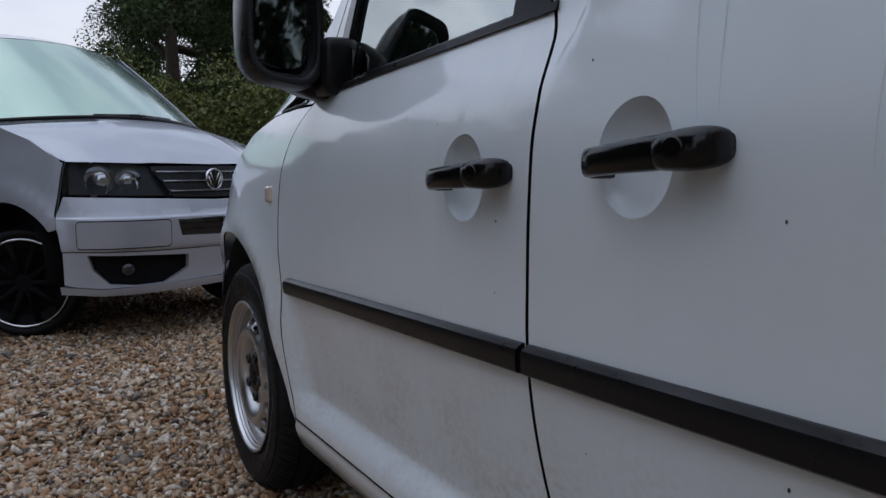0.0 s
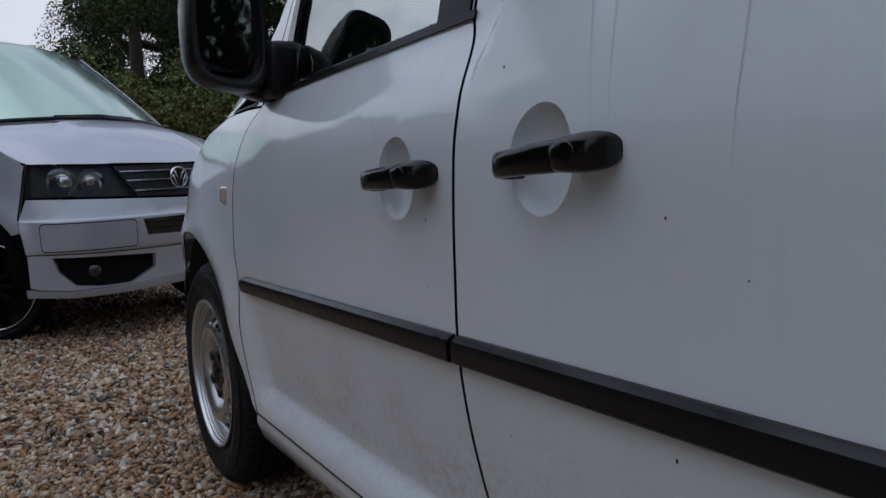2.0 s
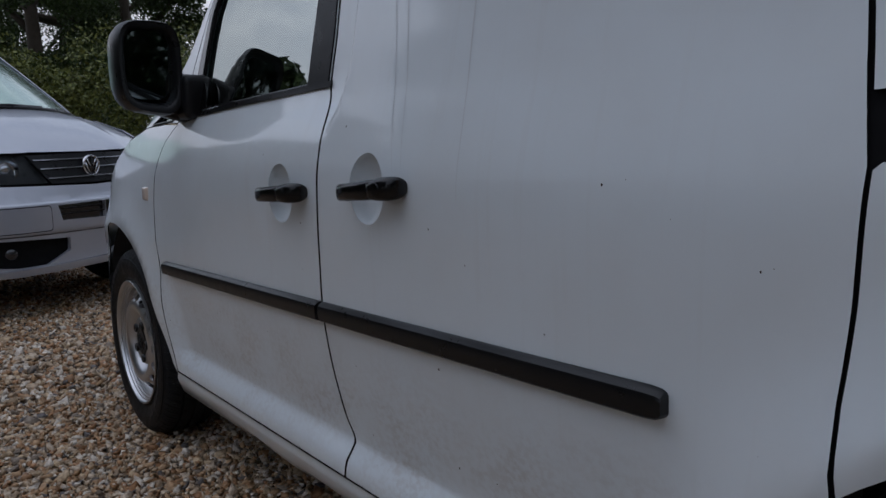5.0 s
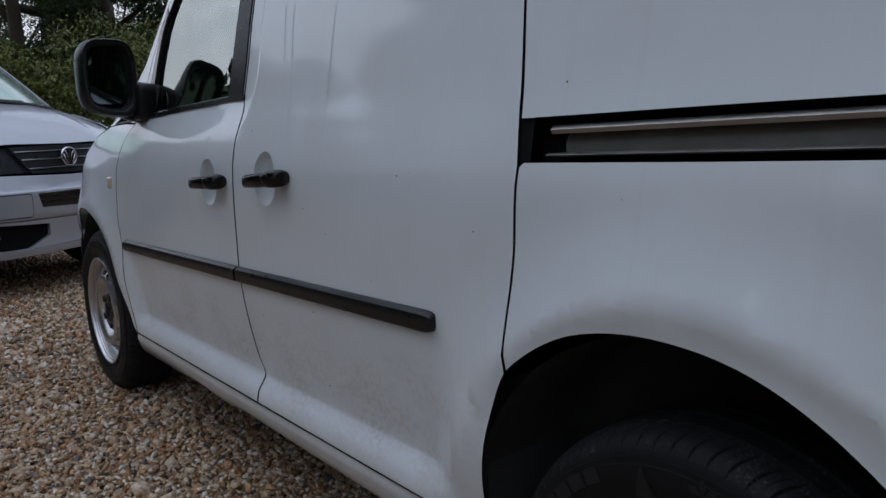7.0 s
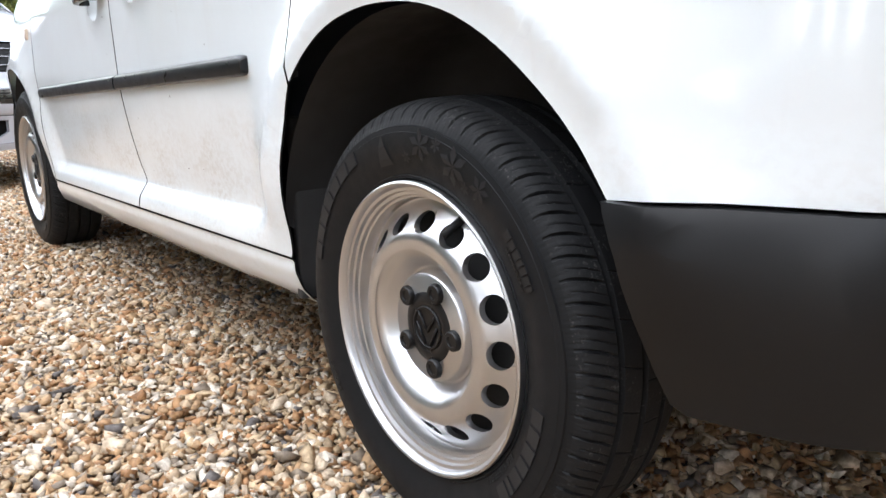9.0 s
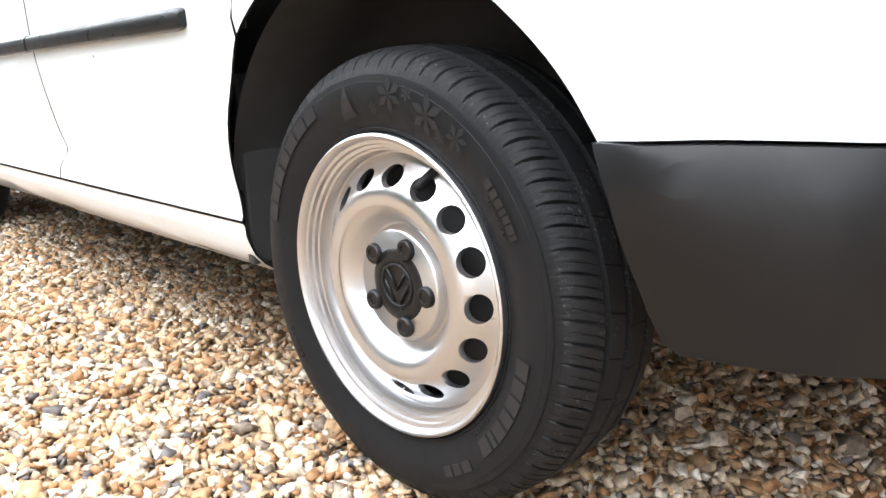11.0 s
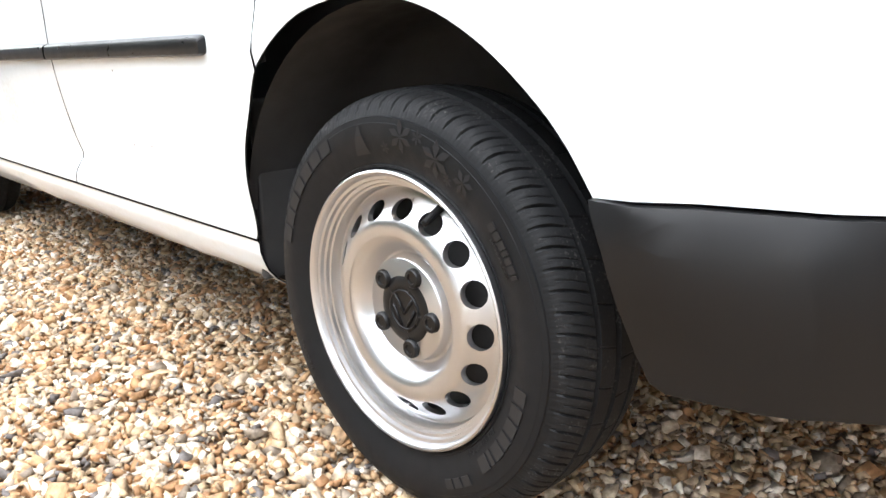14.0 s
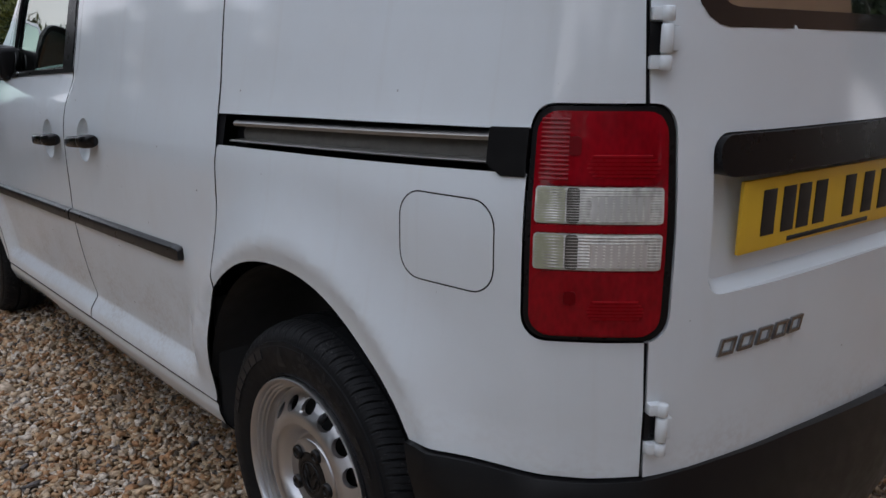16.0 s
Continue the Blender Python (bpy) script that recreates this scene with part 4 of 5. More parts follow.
part("windscreen", across([edge_row(1.955, 1.70), edge_row(2.14, 1.49), edge_row(2.31, 1.25), edge_row(2.46, 1.14), edge_row(2.62, 1.045)], (0.02, 0.22)), SCREEN, van, "windscreen")
part("roof", across([edge_row(-0.85, 1.70), edge_row(-0.72, 1.70), edge_row(-0.3, 1.70), edge_row(0.3, 1.70), edge_row(0.9, 1.70), edge_row(1.5, 1.695), edge_row(1.92, 1.70)], (0.10, 0.0)), WHITE, van)

# floor pan, wheel tubs, dark insides; the pans hang low to shade the ground
bm = block(bmesh.new(), (0.12, 0.42, 0.205), (2 * MID - 0.12, 2.24, 0.40), 0.03)
part("floor_pan", bm, DARK, van)
part("front_undertray", block(bmesh.new(), (0.30, 2.22, 0.20), (2 * MID - 0.30, 3.3, 0.40), 0.03), DARK, van)
part("rear_axle_pan", block(bmesh.new(), (0.30, -0.68, 0.23), (2 * MID - 0.30, 0.44, 0.40), 0.03), DARK, van)
for cy, lo, hi in ((0.005, -0.372, 0.40), (2.68, 2.30, 3.06)):
    bm = bmesh.new()
    rows = []
    for a in np.linspace(-12 if cy < 1 else 14, 174 if cy < 1 else 192, 30):
        r = 0.405
        y, z = cy + r * math.cos(radians(a)), 0.36 + r * math.sin(radians(a)) * 0.99
        rows.append([(x, y, z) for x in (0.06 if z < 0.40 else 0.004 if cy < 1 else 0.03, 0.10, 0.2, 0.33)])
    lines = grid(bm, rows)
    bm.faces.new([l[-1] for l in lines])
    bmesh.ops.recalc_face_normals(bm, faces=bm.faces[:])
    both("wheel_arch_liner", bm, LINER, van, MID, "black wheel arch liner")
bm = block(bmesh.new(), (0.022, 0.395, 0.262), (0.25, 0.415, 0.60), 0.006)
both("arch_flap", bm, LINER, van, MID)
bm = lathe(bmesh.new(), [(0.004, 0.011), (-0.002, 0.010), (-0.004, 0.006), (-0.002, 0.0005)], 16)
bmesh.ops.recalc_face_normals(bm, faces=bm.faces[:])
bmesh.ops.transform(bm, matrix=Matrix.Translation((0.075, 0.393, 0.285)) @ Matrix.Rotation(radians(90), 4, "Z"), verts=bm.verts)
both("liner_screw", bm, STEEL, van, MID)
bm = block(bmesh.new(), (0.16, 1.02, 0.33), (2 * MID - 0.16, 1.05, 1.70))
part("bulkhead", bm, plain("grey_bulkhead", (0.12, 0.12, 0.125), 0.6), van)
bm = block(bmesh.new(), (0.15, 2.32, 0.60), (2 * MID - 0.15, 2.62, 1.02), 0.05)
part("dashboard", bm, DARK, van)


def seat(cx, wide):
    s = part("seat", block(bmesh.new(), (cx - wide, 1.42, 0.50), (cx + wide, 1.95, 0.72), 0.06, 3), CLOTH, van, "dark fabric front seat")
    part("backrest", block(bmesh.new(), (cx - wide, 1.24, 0.60), (cx + wide, 1.40, 1.16), 0.06, 3), CLOTH, s)
    part("headrest", block(bmesh.new(), (cx - 0.13, 1.22, 1.19), (cx + 0.13, 1.31, 1.38), 0.045, 3), CLOTH, s)


seat(0.50, 0.25)
seat(1.30, 0.25)

# paint chips and drip marks on the sliding and front doors
for owner, marks in ((slide_door, ((0.924, 0.463, 3.0), (0.604, 0.941, 2.6), (0.395, 0.862, 2.0), (0.948, 0.629, 3.2), (0.446, 0.727, 1.6), (0.704, 0.736, 1.8), (0.868, 0.81, 1.6), (0.957, 0.857, 2.2), (1.22, 0.57, 1.5), (1.228, 1.022, 2.4), (0.83, 0.47, 1.5))),
                     (front_door, ((1.398, 0.832, 2.4), (1.405, 0.735, 1.4), (1.62, 0.56, 1.2)))):
    for u, z, r in marks:
        part("paint_chip", panel(SIDE, [[(u + 0.0008 * r * 0.6 * math.cos(a) * (1 + 0.3 * math.sin(3 * a + u * 50)), z + 0.0008 * r * math.sin(a)) for a in np.linspace(0, 6.283, 9)[:-1]]], step=0.05, lift=0.0006, depth=0.0008), CHIP, owner)
for u0, u1, z0, z1, w in ((1.128, 1.060, 1.30, 0.945, 0.0026), (1.087, 1.033, 1.30, 0.95, 0.0029), (0.900, 0.884, 1.28, 0.90, 0.0034)):
    ts = np.linspace(0, 1, 14)
    left = [(u0 + (u1 - u0) * t + 0.0015 * math.sin(9 * t + u0 * 40), z0 + (z1 - z0) * t) for t in ts]
    loop = left + [(u - w * (1.25 - t), z) for (u, z), t in zip(left[::-1], ts[::-1])]
    part("drip_mark", panel(SIDE, [loop], step=0.1, lift=0.0006, depth=0), DRIP, slide_door, "grey water drip mark")


# wheels: pressed steel, sixteen round holes, black centre cap and bolt caps
def wheel_rim():
    bm = bmesh.new()
    edges = []
    loops = [[(0.184 * math.cos(t), 0.184 * math.sin(t)) for t in np.linspace(0, 2 * math.pi, 96, endpoint=False)],
             [(0.118 * math.cos(t), 0.118 * math.sin(t)) for t in np.linspace(0, 2 * math.pi, 64, endpoint=False)]]
    for k in range(16):
        t0 = radians(44.7 + 22.5 * k)
        c, s = math.cos(t0), math.sin(t0)
        loops.append([(0.1565 * c + 0.0148 * math.cos(a) * c - 0.0203 * math.sin(a) * s, 0.1565 * s + 0.0148 * math.cos(a) * s + 0.0203 * math.sin(a) * c) for a in np.linspace(0, 2 * math.pi, 18, endpoint=False)])
    for loop in loops:
        vs = [bm.verts.new((0, p, q)) for p, q in loop]
        edges += [bm.edges.new((a, b)) for a, b in zip(vs, vs[1:] + vs[:1])]
    bmesh.ops.triangle_fill(bm, edges=edges, use_beauty=True, normal=(1, 0, 0))
    for axis in (1, 2):
        for c in np.arange(-0.182, 0.183, 0.007):
            co, no = [0.0, 0.0, 0.0], [0.0, 0.0, 0.0]
            co[axis], no[axis] = c, 1.0
            bmesh.ops.bisect_plane(bm, geom=bm.verts[:] + bm.edges[:] + bm.faces[:], plane_co=co, plane_no=no, dist=1e-5)
    for v in bm.verts:
        r = math.hypot(v.co.y, v.co.z)
        v.co.x = float(np.interp(r, (0.118, 0.126, 0.132, 0.1375, 0.142, 0.157, 0.172, 0.178, 0.184), (0.006, 0.0045, 0.0045, 0.0055, 0.008, 0.0195, 0.0335, 0.0375, 0.039)))
    rim_edges = [e for e in bm.edges if len(e.link_faces) == 1 and 0.125 < math.hypot(e.verts[0].co.y, e.verts[0].co.z) < 0.1815]
    out = bmesh.ops.extrude_edge_only(bm, edges=rim_edges)
    for v in (g for g in out["geom"] if isinstance(g, bmesh.types.BMVert)):
        v.co.x += 0.010
    for e in rim_edges:
        e.smooth = False
    lathe(bm, [(0.0400, 0.1800), (0.0405, 0.1840), (0.0425, 0.1865), (0.040, 0.1888), (0.030, 0.1900), (0.0235, 0.1908), (0.0222, 0.1940), (0.0165, 0.1952), (0.0152, 0.2000), (0.0092, 0.2015), (0.0080, 0.2062), (0.0012, 0.2082), (-0.0020, 0.2105), (-0.0035, 0.2135), (-0.0015, 0.2165), (0.006, 0.2165), (0.014, 0.214)], 96)
    lathe(bm, [(0.0062, 0.1225), (0.0075, 0.118), (0.0112, 0.110), (0.019, 0.103), (0.029, 0.096), (0.037, 0.090), (0.0395, 0.0865), (0.035, 0.0835), (0.024, 0.0815), (0.021, 0.0785), (0.021, 0.0)], 64)
    lathe(bm, [(0.056, 0.188), (0.10, 0.185), (0.18, 0.19), (0.19, 0.21)], 48)
    bmesh.ops.remove_doubles(bm, verts=bm.verts, dist=0.0002)
    bmesh.ops.recalc_face_normals(bm, faces=bm.faces[:])
    for e in bm.edges:
        if math.hypot(e.verts[0].co.y, e.verts[0].co.z) > 0.1885 and e.calc_face_angle(0) > radians(40):
            e.smooth = False
    return bm


def tyre():
    prof = [(0.012, 0.212), (0.007, 0.2195), (0.0045, 0.2205), (0.0035, 0.2235), (0.0052, 0.2245), (0.001, 0.236), (-0.004, 0.252), (-0.006, 0.268), (-0.004, 0.284), (-0.0035, 0.2845), (-0.002, 0.2925), (0.001, 0.2935),
            (0.005, 0.303), (0.010, 0.3115), (0.018, 0.3185), (0.030, 0.3235), (0.042, 0.3262), (0.050, 0.3275), (0.052, 0.319), (0.058, 0.319), (0.060, 0.3282), (0.074, 0.329), (0.090, 0.3295), (0.092, 0.3205), (0.100, 0.3205),
            (0.102, 0.3295), (0.132, 0.3285), (0.134, 0.3195), (0.140, 0.3195), (0.142, 0.3275), (0.162, 0.325), (0.180, 0.317), (0.190, 0.304), (0.197, 0.27), (0.185, 0.215)]

    def wave(k, i):
        """Cuts across the shoulder, fine sipes between them and short cuts in the ribs."""
        step = i % 16
        if 12 <= k <= 16:
            if step in (0, 1):
                return (0.0015, 0.0045, 0.0065, 0.0065, 0.005)[k - 12]
            if step == 9 and k >= 14:
                return 0.0024
            if step in (5, 12) and k <= 13:
                return 0.0011
        if k in (20, 21) and i % 32 == 9:
            return 0.003
        if k == 25 and i % 32 == 20:
            return 0.0025
        return 0.0

    def twist(k):
        return float(np.interp(k, (12, 13, 14, 15, 16, 17, 19, 20, 21, 22), (0, 0, 1.2, 3.4, 6.4, 8.4, 8.4, 8.4, 11, 13)))

    bm = lathe(bmesh.new(), prof, 1152, wave, twist)
    bmesh.ops.recalc_face_normals(bm, faces=bm.faces[:])
    for e in bm.edges:
        if len(e.link_faces) == 2 and e.calc_face_angle(0) > radians(28):
            e.smooth = False
    for f in bm.faces:
        c = f.calc_center_median()
        f.material_index = 1 if math.hypot(c.y, c.z) > 0.301 else 0
    return bm


def arc_mesh(flat, radius, centre, base=0.0, out=-0.0072, face_in=False):
    """Bends flat lettering (x along, y outwards) round the wheel; centre: degrees from the top towards the rear."""
    for v in flat.vertices:
        r = radius + (v.co.y if not face_in else -v.co.y)
        t = radians(centre) + (v.co.x if not face_in else -v.co.x) / radius
        depth = v.co.z
        side = float(np.interp(r, (0.222, 0.236, 0.252, 0.268, 0.284), (0.006, 0.001, -0.004, -0.006, -0.004)))
        v.co = Vector((side - 0.0016 - depth, -math.sin(t) * r, math.cos(t) * r))
    return flat


def bar_run(widths, height, gap, radius, centre, hub, at, face_in=False):
    """Plain raised blocks along the sidewall, each a piece of its own."""
    x = -sum(w + gap for w in widths) / 2
    for w in widths:
        bm = bmesh.new()
        for k in range(2):
            block(bm, (x + w * k / 2, -height / 2, -0.0008), (x + w * (k + 1) / 2, height / 2, 0.0008))
        data = bpy.data.meshes.new("sidewall_block")
        bm.to_mesh(data)
        bm.free()
        part("sidewall_block", arc_mesh(data, radius, centre, face_in=face_in), LETTER, hub, at=at)
        x += w + gap


shared = {}


def wheel(at):
    if "rim" not in shared:
        shared["rim"] = bpy.data.meshes.new("wheel_rim")
        bm = wheel_rim()
        bm.to_mesh(shared["rim"])
        bm.free()
        shared["rim"].shade_smooth()
    hub = part("wheel", shared["rim"], STEEL, van, "silver pressed steel wheel with round holes", at=at)
    if "tyre" not in shared:
        shared["tyre"] = part("tyre", tyre(), RUBBER, hub, "black road tyre with dusty tread", at=at).data
        shared["tyre"].materials.append(TREAD)
    else:
        part("tyre", shared["tyre"], None, hub, "black road tyre with dusty tread", at=at)
    bm = lathe(bmesh.new(), [(0.048, 0.060), (0.027, 0.0585), (0.0215, 0.054), (0.0185, 0.046), (0.0175, 0.040), (0.018, 0.036), (0.0195, 0.0335), (0.0195, 0.0001)], 40)
    bmesh.ops.recalc_face_normals(bm, faces=bm.faces[:])
    cap = part("centre_cap", sharpen(bm), BLACK, hub, "black plastic centre cap", at=at)
    bm = lathe(bmesh.new(), [(0.0195, 0.0325), (0.0168, 0.032), (0.0168, 0.029), (0.0195, 0.0285)], 40)
    for a, b in (((-0.02, 0.022), (0.0, -0.006)), ((0.02, 0.022), (0.0, -0.006)), ((-0.024, 0.004), (-0.006, -0.026)), ((0.024, 0.004), (0.006, -0.026))):
        p, q = Vector((0.0185, *a)), Vector((0.0185, *b))
        tube(bm, [p, q], 0.0022, 6)
    part("cap_emblem", bm, SATIN, hub, at=at)
    for k in range(5):
        t = radians(22 + 72 * k)
        c = Matrix.Translation((0.006, -0.0605 * math.sin(t), 0.0605 * math.cos(t)))
        bm = lathe(bmesh.new(), [(0.046, 0.0165), (0.018, 0.0155), (0.009, 0.0150), (0.007, 0.013), (0.007, 0.0085), (0.0095, 0.0075), (0.0095, 0.0001)], 20)
        bmesh.ops.transform(bm, matrix=c, verts=bm.verts)
        tube(bm, [(0.032, -0.03 * math.sin(t), 0.03 * math.cos(t)), (0.032, -0.058 * math.sin(t), 0.058 * math.cos(t))], 0.0145, 8)
        bmesh.ops.recalc_face_normals(bm, faces=bm.faces[:])
        part("bolt_cap", sharpen(bm, 45), BLACK, hub, at=at)
    t = radians(21.5)
    bm = tube(bmesh.new(), [(f, -r * math.sin(t), r * math.cos(t)) for f, r in ((0.050, 0.186), (0.034, 0.179), (0.024, 0.172), (0.014, 0.163), (0.008, 0.157))], [0.0075, 0.0065, 0.0055, 0.0055, 0.005], 10)
    part("valve", bm, RUBBER, hub, at=at)
    bm = lathe(bmesh.new(), [(0.075, 0.0005), (0.075, 0.165), (0.085, 0.172), (0.15, 0.172)], 40)
    bmesh.ops.recalc_face_normals(bm, faces=bm.faces[:])
    part("brake_drum", bm, LINER, hub, at=at)
    # sidewall writing: plain blocks for the maker and model, letters for the rest
    bar_run([0.027, 0.026, 0.027, 0.026, 0.029, 0.029, 0.027], 0.021, 0.006, 0.2745, -52.5, hub, at)
    bar_run([0.021, 0.008, 0.021, 0.018, 0.021, 0.022, 0.022], 0.022, 0.005, 0.254, 116, hub, at, face_in=True)
    bar_run([0.016, 0.016, 0.018], 0.015, 0.004, 0.264, 148, hub, at, face_in=True)
    bar_run([0.011, 0.010, 0.010, 0.006, 0.008, 0.010, 0.005], 0.012, 0.003, 0.264, 57, hub, at)
    part("sidewall_letters", arc_mesh(letters("TECHNOLOGY", 0.0085, 0.0004), 0.250, 58), LETTER, hub, at=at)
    part("sidewall_letters", arc_mesh(letters("OUTSIDE", 0.014, 0.0004), 0.270, 239, face_in=True), LETTER, hub, at=at)
    part("sidewall_letters", arc_mesh(letters("195/65R15 91T", 0.013, 0.0004), 0.231, 130, face_in=True), LETTER, hub, at=at)
    # moulded blade and leaf sprays
    for cx, cy, r in ((0.0, 0.0, 0.0), (0.094, 0.006, 0.024), (0.126, 0.014, 0.011), (0.166, 0.0, 0.028), (0.222, 0.002, 0.019), (0.060, -0.014, 0.010), (0.196, -0.014, 0.010)):
        bm = bmesh.new()
        if r:
            o = Vector((cx, cy, 0))
            heart = bm.verts.new(o)
            for k in range(6):
                a = k * math.pi / 3 + cx * 30
                d, e = Vector((math.cos(a), math.sin(a), 0)), Vector((-math.sin(a), math.cos(a), 0))
                bm.faces.new([heart] + [bm.verts.new(p) for p in (o + d * r * 0.6 + e * r * 0.22, o + d * r, o + d * r * 0.6 - e * r * 0.22)])
        else:
            bm.faces.new([bm.verts.new(p) for p in ((-0.016, -0.024, 0), (0.020, -0.024, 0), (0.004, 0.022, 0))])
        bmesh.ops.subdivide_edges(bm, edges=bm.edges[:], cuts=4, use_grid_fill=True)
        data = bpy.data.meshes.new("sidewall_flower")
        bm.to_mesh(data)
        bm.free()
        part("sidewall_flower" if r else "sidewall_blade", arc_mesh(data, 0.264, -14), LETTER, hub, at=at)
    return hub


for cx, cy, turn in ((0.0, 0.0, 0), (0.004, 2.714, 0), (2 * MID, 0.0, 180), (2 * MID, 2.714, 180)):
    wheel(pose(cx, cy, 0.31, 0, 0, turn))


# ---- the silver van parked beyond ----
T5 = pose(0.613, 5.457, -0.005, 0, 0, 29.7)
T5_PLAN = [(0.0, 0.0), (-0.30, 0.012), (-0.55, 0.06), (-0.72, 0.15), (-0.83, 0.28), (-0.89, 0.45), (-0.925, 0.75), (-0.945, 1.2), (-0.95, 2.0), (-0.95, 3.5), (-0.945, 4.4), (-0.92, 4.7), (-0.85, 4.83), (-0.6, 4.88), (0.0, 4.89)]
T5_TUCK = [(0.15, 0.03), (0.22, 0.0), (0.30, 0.0), (0.45, 0.002), (0.62, 0.0), (0.75, 0.01), (0.95, 0.03), (1.05, 0.05), (1.2, 0.07), (1.5, 0.13), (1.8, 0.22), (1.9, 0.3)]
TZ, TD = np.array(smooth_line(T5_TUCK, 5)).T


def t5_inset(u, z):
    d = float(np.interp(z, TZ, TD))
    front = ease((1.15 - u) / 0.5)
    d += front * (0.10 * max(0.0, z - 0.62) / 0.3 + 0.05 * ease((0.52 - z) / 0.3) * 0.4)
    d += ease((1.1 - u) / 0.2) * (0.012 * ease((z - 0.628) / 0.012) + 0.008 * ease((0.45 - z) / 0.012))
    for cu in (1.42, 4.42):
        r = math.hypot(u - cu, z - 0.36)
        d -= 0.018 * ease((0.50 - r) / 0.08) + 0.04 * ease((0.74 - r) / 0.34) * ease((u - 0.98) / 0.32)
    return d


COACH = Skin(T5_PLAN, None, t5_inset, 1)
silver_van = root(thing("silver_van", (0.613, 5.457, -0.005), "silver panel van with black alloy wheels, parked nose-on", "van", turn=29.7))


def coach(name, loops, material=SILVER, label="", parent=None, **opts):
    return both(name, panel(COACH, loops, **opts), material, parent or silver_van, 0.0, label, at=T5)


ARCH5 = smooth_line([(1.03, 0.25), (1.035, 0.36), (1.06, 0.50), (1.13, 0.61), (1.25, 0.69), (1.40, 0.72), (1.56, 0.70), (1.70, 0.62), (1.79, 0.50), (1.82, 0.36), (1.83, 0.25)], 4)
coach("bumper", [[(0.0, 0.72), (0.40, 0.735), (0.72, 0.745), (1.02, 0.752), (1.05, 0.65), (1.04, 0.57), (1.03, 0.54), (1.017, 0.446), (0.0, 0.434)],
                 [(0.0005, 0.615), (0.36, 0.612), (0.335, 0.515), (0.0005, 0.505)]], label="silver front bumper", step=0.05, lines_z=(0.44, 0.446, 0.452, 0.624, 0.63, 0.636, 0.642), depth=0.03)
coach("bumper_groove", [rounded(0.404, 0.936, 0.456, 0.618, 0.024)], DARK, step=0.06, lift=0.002, depth=0.003)
coach("bumper_inset", [rounded(0.41, 0.93, 0.462, 0.612, 0.02)], SILVER, "raised silver bumper panel", step=0.06, lift=0.006, depth=0.006)
coach("lower_intake", [[(0.0, 0.625), (0.37, 0.622), (0.345, 0.505), (0.0, 0.495)]], GLOSS, step=0.1, lift=-0.03, depth=0)
for z in (0.545, 0.58):
    coach("intake_slat", [[(0.0, z), (0.345, z + 0.003), (0.345, z + 0.010), (0.0, z + 0.008)]], SATIN, step=0.1, lift=-0.012, depth=0.02)
FOG = [(0.285, 0.40), (0.55, 0.414), (0.885, 0.424), (0.86, 0.34), (0.77, 0.258), (0.62, 0.242), (0.44, 0.245), (0.285, 0.32)]
coach("front_apron", [[(0.0, 0.428), (1.013, 0.44), (1.01, 0.26), (0.96, 0.245), (0.8, 0.232), (0.0, 0.25)], FOG], label="silver front apron", step=0.05, depth=0.03)
coach("fog_recess", [[(0.26, 0.423), (0.90, 0.436), (0.88, 0.235), (0.26, 0.235)]], DARK, "black fog lamp recess", step=0.1, lift=-0.035, depth=0)
coach("lip", [[(0.0, 0.247), (0.5, 0.238), (0.8, 0.228), (0.96, 0.24), (1.02, 0.25), (1.02, 0.205), (0.8, 0.19), (0.0, 0.20)]], label="silver front lip", step=0.06, lift=0.02, depth=0.06)
p, n = COACH.at(0.66, 0.335, 0.02)
bm = lathe(bmesh.new(), [(-0.01, 0.001), (-0.008, 0.03), (0.0, 0.036), (0.02, 0.037)], 24)
bmesh.ops.transform(bm, matrix=Matrix.Translation(p) @ Matrix.Rotation(math.atan2(n.y, n.x), 4, "Z"), verts=bm.verts)
both("fog_lamp", bm, FOGGLASS, silver_van, 0.0, at=T5)
coach("grille", [[(0.0, 0.735), (0.335, 0.745), (0.40, 0.84), (0.45, 0.925), (0.0, 0.93)]], SATIN, "black grille", step=0.06, lift=-0.012, depth=0)
for z in (0.775, 0.835, 0.89):
    coach("grille_bar", [[(0.0, z), (0.345 + (z - 0.77) * 0.6, z), (0.350 + (z - 0.77) * 0.6, z + 0.008), (0.0, z + 0.008)]], BADGE, step=0.1, lift=0.0, depth=0.02)
LAMP5 = [(0.335, 0.748), (0.72, 0.758), (1.018, 0.765), (1.03, 0.90), (1.02, 0.945), (0.70, 0.935), (0.45, 0.927), (0.40, 0.84)]
headlamp, _ = coach("headlamp", [LAMP5], SATIN, "clear headlamp with dark inner bezel", step=0.06, lift=-0.045, depth=0)
coach("headlamp_cover", [LAMP5], LENS, step=0.06, lift=0.0, depth=0.01, parent=silver_van)
for u, r in ((0.82, 0.084), (0.615, 0.072)):
    p, n = COACH.at(u, 0.845, 0.02)
    bm = lathe(bmesh.new(), [(0.0, r), (0.004, r * 0.96), (0.02, r * 0.7), (0.028, r * 0.5), (0.018, r * 0.42), (0.01, r * 0.2), (0.008, 0.0005)], 28)
    bmesh.ops.transform(bm, matrix=Matrix.Translation(p) @ Matrix.Rotation(math.atan2(n.y, n.x), 4, "Z"), verts=bm.verts)
    both("reflector", bm, CHROME, silver_van, 0.0, at=T5)
# round emblem: a plain ring with bars
p, n = COACH.at(0.0, 0.845, -0.012)
bm = lathe(bmesh.new(), [(0.012, 0.069), (0.0, 0.068), (-0.004, 0.064), (0.0, 0.058), (0.006, 0.057)], 40)
